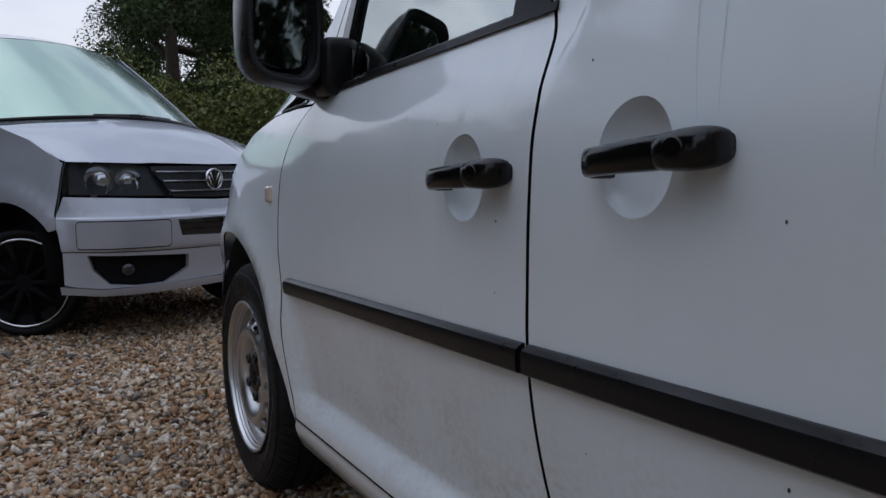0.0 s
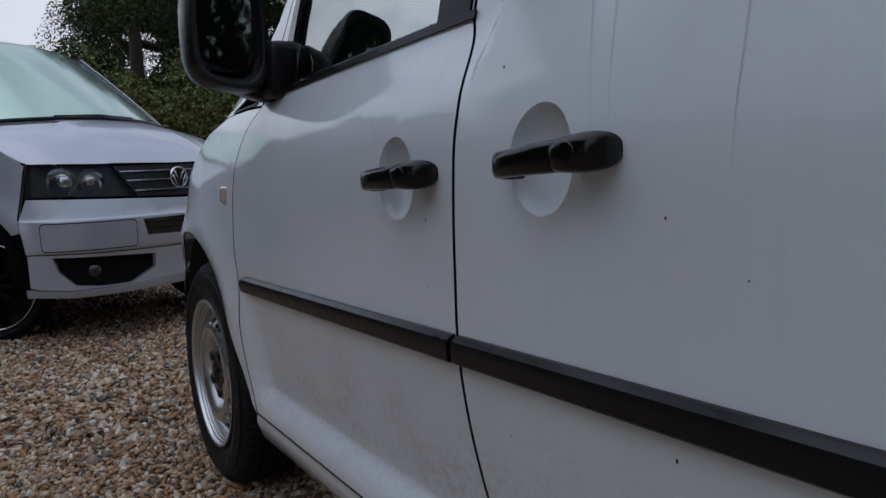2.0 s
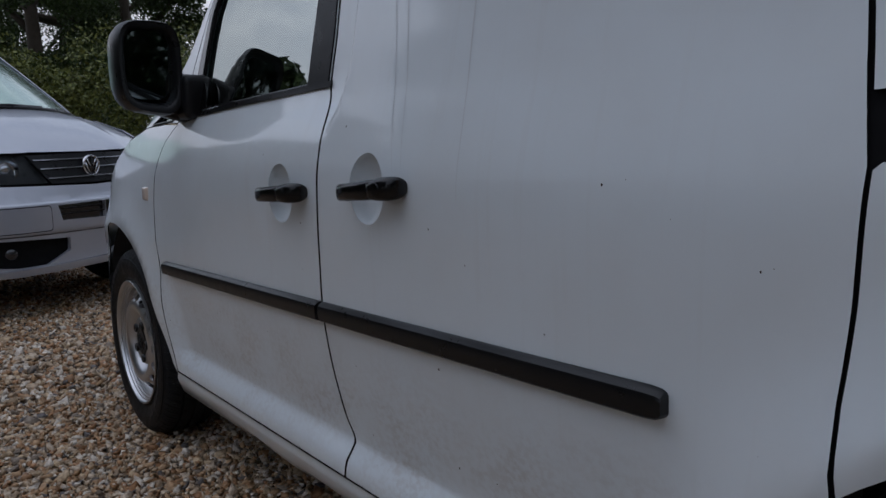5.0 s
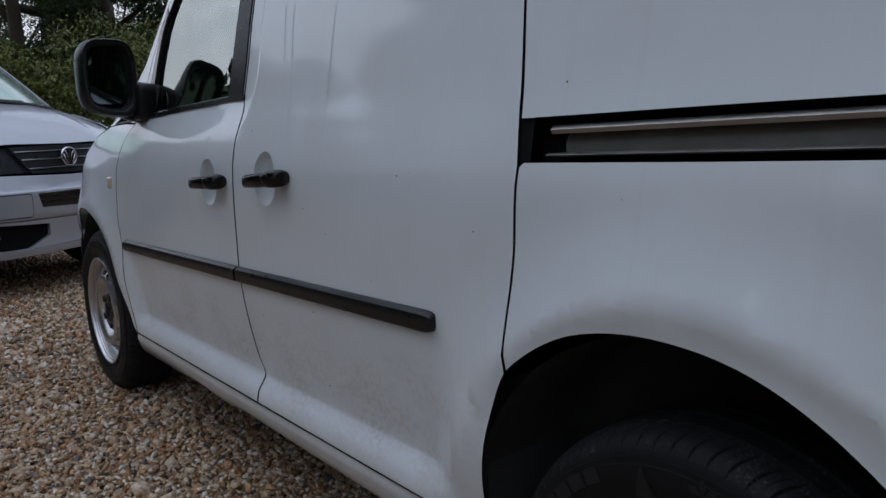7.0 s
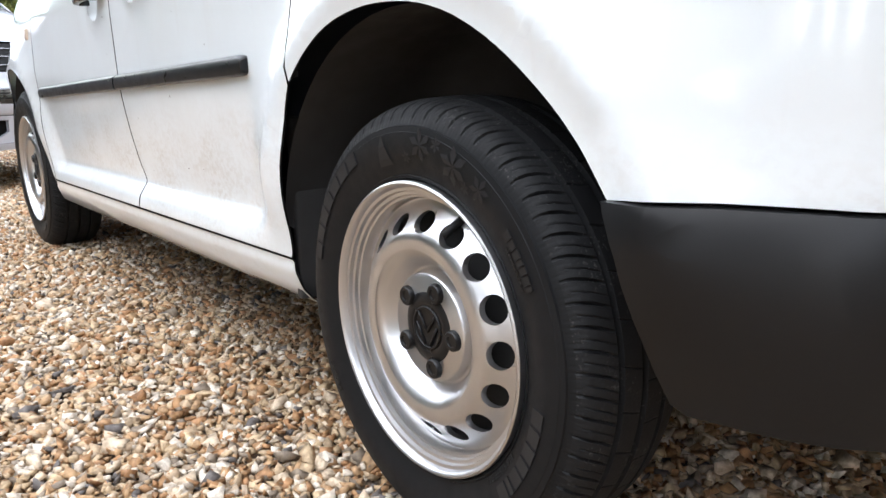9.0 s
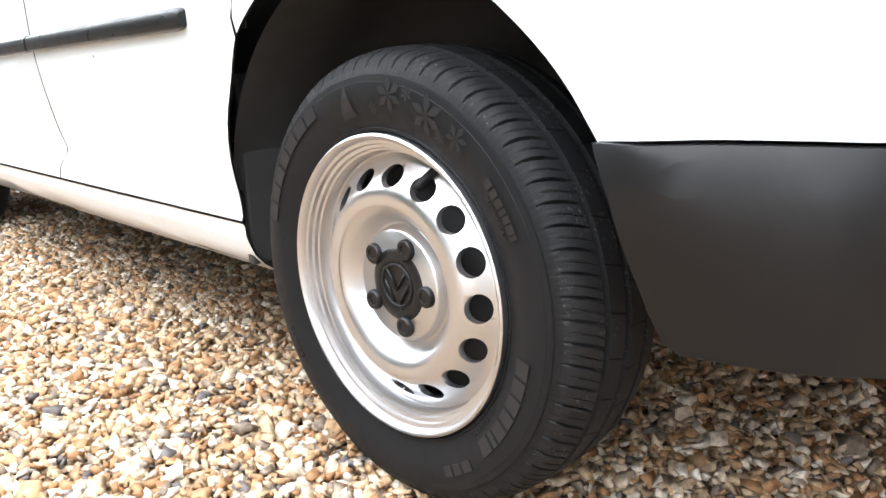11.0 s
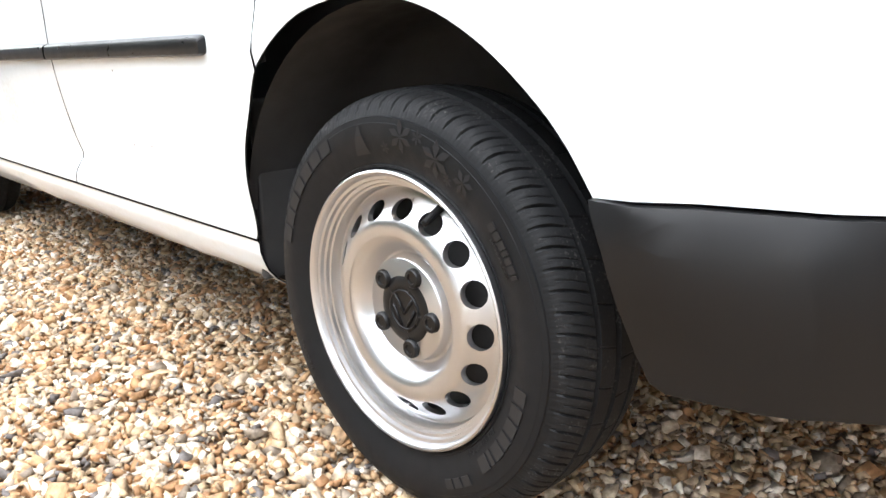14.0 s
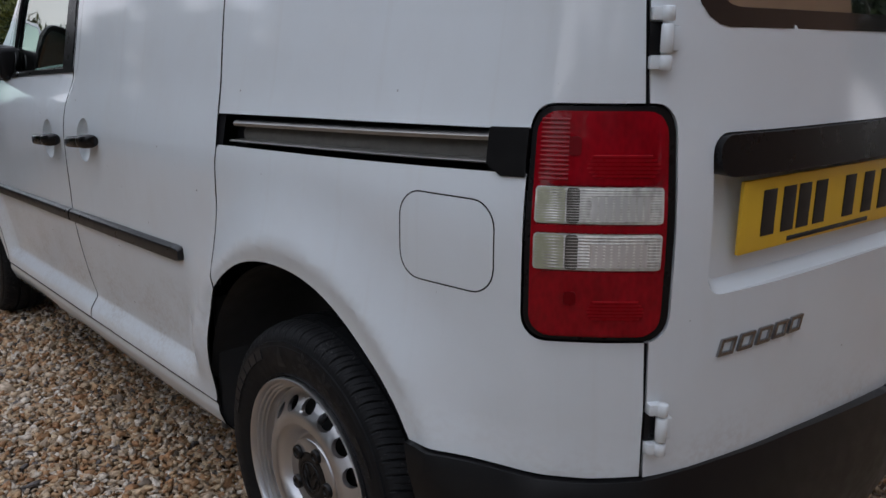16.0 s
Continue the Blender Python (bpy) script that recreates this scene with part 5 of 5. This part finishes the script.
for a, b in (((-0.036, 0.044), (-0.012, -0.005)), ((0.036, 0.044), (0.012, -0.005)), ((-0.05, 0.02), (-0.02, -0.052)), ((0.05, 0.02), (0.02, -0.052))):
    tube(bm, [(0.0, *a), (0.0, *b)], 0.0055, 6)
bmesh.ops.recalc_face_normals(bm, faces=bm.faces[:])
EMB = T5 @ Matrix.Translation((0, p.y, p.z)) @ Matrix.Rotation(radians(90), 4, "Z")
part("round_emblem", bm, CHROME, silver_van, "chrome ring emblem", at=EMB)
part("emblem_disc", lathe(bmesh.new(), [(0.014, 0.068), (0.006, 0.06), (0.005, 0.0005)], 32), GLOSS, silver_van, at=EMB)
# shut lines and wings, doors, flanks
coach("shut_line", [[(1.019, 0.955), (1.029, 0.90), (1.049, 0.66), (1.040, 0.55), (1.049, 0.55), (1.059, 0.66), (1.039, 0.90), (1.029, 0.955)]], DARK, step=0.2, lift=0.0015, depth=0)
BONNET_EDGE = [COACH.at(1.03, 0.95)[0].lerp(Vector((-0.875, 1.17, 1.185)), q) + Vector((-0.004, 0, 0.055 * math.sin(math.pi * min(1, q * 1.02)) ** 0.8 * 0.5 - 0.002)) for q in np.linspace(0, 1, 10)]
both("shut_line", tube(bmesh.new(), BONNET_EDGE, 0.006, 6), DARK, silver_van, 0.0, at=T5)
coach("front_wing", [[(1.025, 0.955), (1.035, 0.90), (1.055, 0.66), (1.045, 0.57)] + [q for q in ARCH5 if q[1] > 0.55 and q[0] < 1.3] + [q for q in ARCH5 if q[0] >= 1.3] + [(1.84, 0.24), (1.87, 0.24), (1.87, 1.185), (1.60, 1.16), (1.30, 1.075), (1.10, 0.985)]], label="silver front wing", step=0.06)
coach("front_door", [[(1.875, 0.24), (2.95, 0.24), (2.95, 1.175), (1.875, 1.185)]], step=0.1)
coach("flank", [[(2.955, 0.24), (4.02, 0.24), (4.05, 0.50), (4.2, 0.66), (4.42, 0.71), (4.64, 0.66), (4.78, 0.5), (4.8, 0.24), (6.0, 0.24), (COACH.u[-1], 0.3), (COACH.u[-1], 1.80), (2.955, 1.80)]], step=0.14)
coach("door_window", [[(1.98, 1.19), (2.95, 1.185), (2.93, 1.68), (2.55, 1.68)]], GLASS, "dark side window", step=0.15, depth=0)
coach("window_frame", [[(1.875, 1.19), (1.98, 1.19), (2.55, 1.68), (2.93, 1.68), (2.955, 1.185), (2.955, 1.80), (2.60, 1.80), (1.875, 1.24)]], step=0.1)
coach("dark_shell", [[(1.04, 0.25), (1.04, 1.0), (1.9, 1.09), (3.0, 1.09), (3.0, 0.25)]], DARK, step=0.15, lift=-0.22, depth=0)


def coach_across(rows, up, ahead, n=17):
    bm = bmesh.new()
    lines = []
    for u, z, c in rows:
        p = COACH.at(u, z)[0]
        line = []
        for i in range(n):
            s = i / (n - 1)
            bow = 1 - abs(2 * s - 1) ** 2.2
            line.append((p.x * (1 - 2 * s), p.y - ahead * bow * c, z + up * bow * c))
        lines.append(line)
    grid(bm, lines)
    bmesh.ops.recalc_face_normals(bm, faces=bm.faces[:])
    bm.normal_update()
    if sum(f.normal.z for f in bm.faces) < 0:
        bmesh.ops.reverse_faces(bm, faces=bm.faces[:])
    return bm


bm = bmesh.new()
lines = []
for k, s in enumerate(np.linspace(0, 1, 10)):
    line = []
    for i in range(65):
        q = -1 + 2 * i / 64
        a = abs(q)
        front = COACH.at(0.0 + 1.03 * a, 0.935 + 0.015 * a)[0]
        crest = ease((0.46 - 0.10 * s - a) / 0.07 + 0.5)
        back = Vector((-0.875 * a, 1.17 - 0.34 * (1 - a * a), 1.185 + 0.055 * (1 - a * a)))
        p = front.lerp(back, s)
        p.z += 0.055 * math.sin(math.pi * min(1, s * 1.02)) ** 0.8 * (1 - 0.5 * a**4) + 0.014 * crest * math.sin(math.pi * min(1, 0.1 + s * 0.88))
        line.append((math.copysign(abs(p.x), q), p.y, p.z))
    lines.append(line)
grid(bm, lines)
bmesh.ops.recalc_face_normals(bm, faces=bm.faces[:])
part("bonnet", bm, SILVER, silver_van, "silver bonnet", at=T5)
bm = bmesh.new()
grid(bm, [[(math.copysign(w * abs(q), q), y0 - 0.38 * (1 - q * q) * c, z0 + 0.05 * (1 - q * q)) for q in np.linspace(-1, 1, 21)] for y0, z0, w, c in ((1.17, 1.185, 0.875, 0.9), (1.43, 1.385, 0.84, 0.83), (1.70, 1.585, 0.80, 0.74), (1.98, 1.775, 0.755, 0.65))])
bmesh.ops.recalc_face_normals(bm, faces=bm.faces[:])
part("windscreen", bm, plain("reflective_screen", (0.43, 0.57, 0.475), 0.2, coat=0.6, metal=0.85, vary=0.05), silver_van, "pale green reflecting windscreen", at=T5)
bm = bmesh.new()
grid(bm, [[(math.copysign(w * abs(q), q), y0 - 0.26 * (1 - q * q) * c, z0 + 0.05 * (1 - q * q)) for q in np.linspace(-1, 1, 21)] for y0, z0, w, c in ((1.985, 1.78, 0.758, 0.95), (2.13, 1.835, 0.75, 0.6), (2.5, 1.87, 0.74, 0), (3.8, 1.89, 0.74, 0), (4.85, 1.87, 0.72, 0))])
bmesh.ops.recalc_face_normals(bm, faces=bm.faces[:])
part("roof", bm, SILVER, silver_van, at=T5)
bm = bmesh.new()
grid(bm, [[(-0.875, 1.17, 1.18), (-0.84, 1.43, 1.385), (-0.80, 1.70, 1.585), (-0.757, 1.98, 1.775), (-0.74, 2.5, 1.87), (-0.74, 4.85, 1.87)],
          [(-0.89, 1.24, 1.18), (-0.852, 1.52, 1.365), (-0.812, 1.79, 1.55), (-0.775, 2.06, 1.73), (-0.77, 2.5, 1.84), (-0.77, 4.85, 1.84)],
          [COACH.at(1.88, 1.18)[0], COACH.at(2.12, 1.27)[0], COACH.at(2.37, 1.48)[0], COACH.at(2.60, 1.68)[0], COACH.at(2.96, 1.80)[0], COACH.at(5.2, 1.80)[0]]])
bmesh.ops.recalc_face_normals(bm, faces=bm.faces[:])
both("windscreen_pillar", bm, SILVER, silver_van, 0.0, at=T5)
for pts in ([(-0.30, 0.88, 1.245), (0.0, 0.84, 1.25), (0.30, 0.88, 1.245)], [(0.40, 0.93, 1.235), (0.6, 1.01, 1.22), (0.72, 1.07, 1.205)]):
    part("wiper", tube(bmesh.new(), [Vector(q) + Vector((0, -0.02, 0.012)) for q in pts], [0.008, 0.017, 0.010], 6), SATIN, silver_van, "black wiper blade", at=T5)
part("scuttle", tube(bmesh.new(), [(0.86 * q, 1.165 - 0.35 * (1 - q * q), 1.192 + 0.055 * (1 - q * q)) for q in np.linspace(-1, 1, 25)], 0.016, 8), SATIN, silver_van, "black scuttle at the foot of the windscreen", at=T5)
part("scuttle", coach_across([(1.72, 1.17, 1.0), (1.79, 1.182, 1.0)], 0.05, 0.36), SATIN, silver_van, at=T5)
part("underbody", block(bmesh.new(), (-0.75, 0.5, 0.25), (0.75, 4.7, 0.4), 0.05), DARK, silver_van, at=T5)
part("cabin_back", block(bmesh.new(), (-0.7, 2.4, 0.4), (0.7, 2.44, 1.7)), DARK, silver_van, at=T5)


def alloy(x, y, turn):
    at = T5 @ pose(x, y, 0.235, 0, 0, turn)
    bm = lathe(bmesh.new(), [(0.03, 0.20), (0.01, 0.245), (0.0, 0.256), (-0.004, 0.262), (0.004, 0.268), (0.02, 0.268)], 72)
    lathe(bm, [(0.03, 0.06), (0.0, 0.05), (-0.002, 0.03), (-0.002, 0.0005)], 24)
    bmesh.ops.recalc_face_normals(bm, faces=bm.faces[:])
    hub = part("wheel", sharpen(bm), DARK, silver_van, "gloss black alloy wheel with a bright rim edge", at=at)
    for k in range(10):
        t = 2 * math.pi * k / 10
        d = Vector((0, math.cos(t), math.sin(t)))
        bm = tube(bmesh.new(), [Vector((0.02, 0, 0)) + d * 0.04, Vector((0.012, 0, 0)) + d * 0.15, Vector((0.012, 0, 0)) + d * 0.25], [0.022, 0.016, 0.02], 6)
        part("spoke", sharpen(bm), DARK, hub, at=at)
    bm = lathe(bmesh.new(), [(0.001, 0.2535), (-0.0065, 0.2575), (-0.0075, 0.263), (-0.004, 0.267)], 72)
    bmesh.ops.recalc_face_normals(bm, faces=bm.faces[:])
    part("rim_edge", bm, CHROME, hub, at=at)
    bm = lathe(bmesh.new(), [(0.01, 0.266), (-0.006, 0.285), (-0.008, 0.30), (0.002, 0.318), (0.02, 0.325), (0.20, 0.325), (0.22, 0.31), (0.22, 0.27), (0.2, 0.262)], 72)
    bmesh.ops.recalc_face_normals(bm, faces=bm.faces[:])
    part("tyre", bm, RUBBER, hub, at=at)
    part("brake_disc", lathe(bmesh.new(), [(0.06, 0.262), (0.062, 0.16), (0.06, 0.0005)], 40), DARK, hub, at=at)


alloy(-0.86, 0.80, 38)
alloy(0.86, 0.80, 218)
alloy(-0.935, 3.80, 0)
alloy(0.935, 3.80, 180)
for cu in (1.42,):
    bm = bmesh.new()
    rows = []
    for a in np.linspace(-10, 190, 24):
        rows.append([(x, 0.86 + 0.42 * math.cos(radians(a)), 0.33 + 0.40 * math.sin(radians(a))) for x in (-0.93, -0.75, -0.5)])
    lines = grid(bm, rows)
    bm.faces.new([l[-1] for l in lines])
    bmesh.ops.recalc_face_normals(bm, faces=bm.faces[:])
    both("wheel_arch_liner", bm, DARK, silver_van, 0.0, at=T5)


# ---- trees ----
def leaf_cloud(centres, sizes, count, leaf_size, rng, flat=0.75):
    """Small folded leaves scattered through lumps of a crown."""
    n = count
    which = rng.integers(0, len(centres), n)
    way = rng.normal(size=(n, 3))
    way /= np.linalg.norm(way, axis=1)[:, None]
    r = rng.random(n) ** 0.45
    c = np.array(centres)[which] + way * (np.array(sizes)[which] * r)[:, None] * np.array([1, 1, flat])
    a, b = rng.normal(size=(n, 3)), rng.normal(size=(n, 3))
    a /= np.linalg.norm(a, axis=1)[:, None]
    b -= a * (a * b).sum(1)[:, None]
    b /= np.linalg.norm(b, axis=1)[:, None]
    s = (leaf_size * (0.6 + 0.8 * rng.random(n)))[:, None]
    verts = np.stack([c - a * s, c + b * s * 0.45, c + a * s, c - b * s * 0.45], 1).reshape(-1, 3)
    data = bpy.data.meshes.new("crown")
    data.vertices.add(4 * n)
    data.vertices.foreach_set("co", verts.astype(np.float32).ravel())
    data.loops.add(4 * n)
    data.loops.foreach_set("vertex_index", np.arange(4 * n, dtype=np.int32))
    data.polygons.add(n)
    data.polygons.foreach_set("loop_start", np.arange(0, 4 * n, 4, dtype=np.int32))
    data.update(calc_edges=True)
    return data


def tree(x, y, high, wide, seed, count=9000, material=LEAF, low=0.28, leaf_size=0.11, label="tall leafy tree with a dark crown"):
    rng = np.random.default_rng(seed)
    t = root(thing("tree", (x, y, 0), label, "tree", "trees round the yard"))
    bm = bmesh.new()
    lean = rng.normal(size=2) * 0.03 * high
    top = Vector((x + lean[0], y + lean[1], high * 0.8))
    tube(bm, [(x, y, -0.1), (x + lean[0] * 0.3, y, high * 0.25), (x + lean[0] * 0.6, y + lean[1] * 0.5, high * 0.5), top], [0.02 * high, 0.014 * high, 0.009 * high, 0.003 * high], 9)
    centres, sizes = [], []
    for k in range(16):
        a, h = rng.random() * 6.28, low + (0.85 - low) * rng.random()
        root_p = Vector((x + lean[0] * h, y + lean[1] * h, high * (h * 0.75)))
        reach = wide * (0.45 + 0.5 * rng.random()) * (1.0 - 0.55 * abs(h - 0.5))
        end = root_p + Vector((math.cos(a) * reach, math.sin(a) * reach, high * (0.08 + 0.12 * rng.random())))
        mid = root_p.lerp(end, 0.5) + Vector((0, 0, -0.02 * high))
        tube(bm, [root_p, mid, end], [0.008 * high, 0.005 * high, 0.0015 * high], 6)
        for q in range(3):
            c = root_p.lerp(end, 0.45 + 0.3 * q) + Vector(rng.normal(size=3)) * wide * 0.10
            centres.append(c)
            sizes.append(wide * (0.16 + 0.16 * rng.random()))
    for k in range(4):
        centres.append(top + Vector(rng.normal(size=3)) * wide * 0.2)
        sizes.append(wide * 0.28)
    part("trunk", bm, BARK, t)
    part("crown", leaf_cloud(centres, sizes, count, leaf_size, rng), material, t)
    return t


for k, (x, y, h, w, n) in enumerate(((2.75, 19.0, 11.0, 2.9, 44000), (5.0, 20.0, 10.0, 2.6, 30000), (4.2, 24.0, 13.0, 3.4, 16000), (4.0, 30.0, 13.0, 3.0, 4000), (8.5, 31.0, 9.0, 4.0, 12000), (12.8, 20.0, 5.0, 2.5, 9000), (15.5, 18.0, 7.5, 3.0, 8000))):
    tree(x, y, h, w, 11 + k, 3 * n, low=0.06, leaf_size=0.043)
# unseen trees added round the other sides to screen the sky
for k in range(8, 23):
    a = radians(126 + 11.0 * k)
    far = 17 * (1 + 0.10 * math.sin(5 * k))
    high = (5.5 if k < 11 else 14.0) * (1 + 0.15 * math.sin(3 * k))
    tree(far * math.cos(a), far * math.sin(a), high, 2.8 if k < 11 else 4.6, 42 + k, 4500, leaf_size=0.24, low=0.06)


# treeline mirrored in the door glass; past 172 degrees added to darken the rear quarter
for k in range(17):
    a, far = radians(106 + 5.5 * k), 15 + 1.2 * math.sin(4 * k)
    high = (3.2, 3.8, 5.2, 8.4, 12.0, 13.0)[k] if k < 6 else 12.5 + math.sin(3 * k)
    tree(far * math.cos(a), far * math.sin(a), high, 1.9 if k < 3 else 2.7, 80 + k, 9000, leaf_size=0.2, low=0.05)


def hedge(name, points, high, wide, seed, count, label, leaf_size=0.05):
    rng = np.random.default_rng(seed)
    t = root(thing(name, (points[0][0], points[0][1], 0), label, "hedge"))
    centres, sizes = [], []
    for (x0, y0), (x1, y1) in zip(points, points[1:]):
        for s in np.linspace(0, 1, int(math.hypot(x1 - x0, y1 - y0) / 0.7) + 1):
            for z in (0.35, 0.75):
                centres.append(Vector((x0 + (x1 - x0) * s, y0 + (y1 - y0) * s, high * z)) + Vector(rng.normal(size=3)) * 0.25)
                sizes.append(wide * (0.6 + 0.6 * rng.random()))
    bm = bmesh.new()
    for k, c in enumerate(centres[::4]):
        tube(bm, [(c.x, c.y, -0.05), (c.x + 0.1, c.y, c.z)], [0.03, 0.012], 5)
    part("stems", bm, BARK, t)
    part("foliage", leaf_cloud(centres, sizes, count, leaf_size, rng, 1.0), LEAF_PALE, t)


hedge("hedge", [(0.5, 15.0), (4.0, 14.0), (9.0, 15.5), (14.0, 14.5)], 2.6, 1.0, 5, 130000, "ragged green hedge under the trees", 0.036)
hedge("hedge", [(16 * math.cos(radians(a)), 16 * math.sin(radians(a))) for a in range(97, 170, 9)], 2.6, 1.0, 9, 40000, "tall ragged hedge along the open side of the yard", 0.13)

# unseen plain wall, added behind the camera to cut sky light and warm the rear
added_wall = part("added_wall_south", block(bmesh.new(), (-0.8, -6.3, -0.1), (10.0, -6.0, 6.8), 0.02), BRICK, None, smooth=False)
tagged(added_wall, "unseen brick wall added to block sky and warm the van's rear", "wall", kind="structure")

# ---- ground ----
def fall(y):
    """The yard dips a little towards the silver van."""
    return -0.09 * ease((y - 3.0) / 2.6)


bm = bmesh.new()
rings = [0.0, 1, 2, 3, 3.5, 4, 4.5, 5, 5.5, 6, 7, 8, 10, 16, 30, 80, 300, 1500]
rows = [[(r * math.cos(a), r * math.sin(a), fall(r * math.sin(a)) - 0.021) for a in np.linspace(0, 2 * math.pi, 96, endpoint=False)] for r in rings[1:]]
lines = grid(bm, rows, closed=True)
bm.faces.new(lines[0])
bmesh.ops.recalc_face_normals(bm, faces=bm.faces[:])
bm.normal_update()
if sum(f.normal.z for f in bm.faces) < 0:
    bmesh.ops.reverse_faces(bm, faces=bm.faces[:])
ground = part("ground", bm, GRIT, None, smooth=False)
tagged(ground, "gravel yard running out to rough grass", "ground", kind="structure")


def gravel(name, x0, x1, y0, y1, spacing, size, seed, label, keep=None):
    """Loose angular stones, turned and squashed at random, lying close together."""
    rng = np.random.default_rng(seed)
    gx, gy = np.meshgrid(np.arange(x0, x1, spacing), np.arange(y0, y1, spacing))
    n = gx.size
    px = gx.ravel() + rng.normal(size=n) * spacing * 0.45
    py = gy.ravel() + rng.normal(size=n) * spacing * 0.45
    if keep is not None:
        ok = keep(px, py)
        px, py = px[ok], py[ok]
        n = len(px)
    box = np.array([(a, b, c) for c in (-1, 1) for b in (-1, 1) for a in (-1, 1)], float) * 0.62
    tri = np.array([(0, 2, 1), (1, 2, 3), (4, 5, 6), (5, 7, 6), (0, 1, 4), (1, 5, 4), (2, 6, 3), (3, 6, 7), (0, 4, 2), (2, 4, 6), (1, 3, 5), (3, 7, 5)])
    s = size * np.exp(rng.normal(size=n) * 0.32)
    shape = (box[None] * (1 + rng.normal(size=(n, 8, 1)) * 0.22) + rng.normal(size=(n, 8, 3)) * 0.17) * (s[:, None] * np.stack([np.ones(n), 0.52 + 0.4 * rng.random(n), 0.32 + 0.28 * rng.random(n)], 1))[:, None, :]
    a, tilt, b = rng.random(n) * 6.28, rng.normal(size=n) * 0.45, rng.normal(size=n) * 0.45
    ca, sa, ct, st, cb, sb = np.cos(a), np.sin(a), np.cos(tilt), np.sin(tilt), np.cos(b), np.sin(b)
    x, y, z = shape[..., 0], shape[..., 1], shape[..., 2]
    y, z = y * ct[:, None] - z * st[:, None], y * st[:, None] + z * ct[:, None]
    x, z = x * cb[:, None] - z * sb[:, None], x * sb[:, None] + z * cb[:, None]
    x, y = x * ca[:, None] - y * sa[:, None], x * sa[:, None] + y * ca[:, None]
    verts = np.stack([x + px[:, None], y + py[:, None], z + (rng.random(n) * 0.013 - 0.018 - 0.09 * np.array([ease((q - 3.0) / 2.6) for q in py]) / 1.0)[:, None]], -1).reshape(-1, 3)
    faces = (tri[None] + 8 * np.arange(n)[:, None, None]).reshape(-1)
    data = bpy.data.meshes.new(name)
    data.vertices.add(8 * n)
    data.vertices.foreach_set("co", verts.astype(np.float32).ravel())
    data.loops.add(36 * n)
    data.loops.foreach_set("vertex_index", faces.astype(np.int32))
    data.polygons.add(12 * n)
    data.polygons.foreach_set("loop_start", np.arange(0, 36 * n, 3, dtype=np.int32))
    data.update(calc_edges=True)
    data.materials.append(STONE)
    return tagged(new(name, data), label, "gravel", kind="stuff")


gravel("gravel", -1.7, 0.75, -1.3, 3.3, 0.0125, 0.0121, 3, "loose tan and grey flint gravel")
gravel("gravel", -3.6, 2.2, 3.3, 9.0, 0.0232, 0.0155, 4, "loose tan and grey flint gravel further off")
gravel("gravel", 0.75, 3.2, -2.2, 3.3, 0.028, 0.017, 6, "loose tan and grey flint gravel behind the van")
gravel("gravel", -3.6, -1.7, -2.2, 3.3, 0.028, 0.017, 7, "loose tan and grey flint gravel in the open yard")
gravel("gravel", -1.7, 0.75, -2.2, -1.3, 0.02, 0.013, 8, "loose tan and grey flint gravel at the tail")
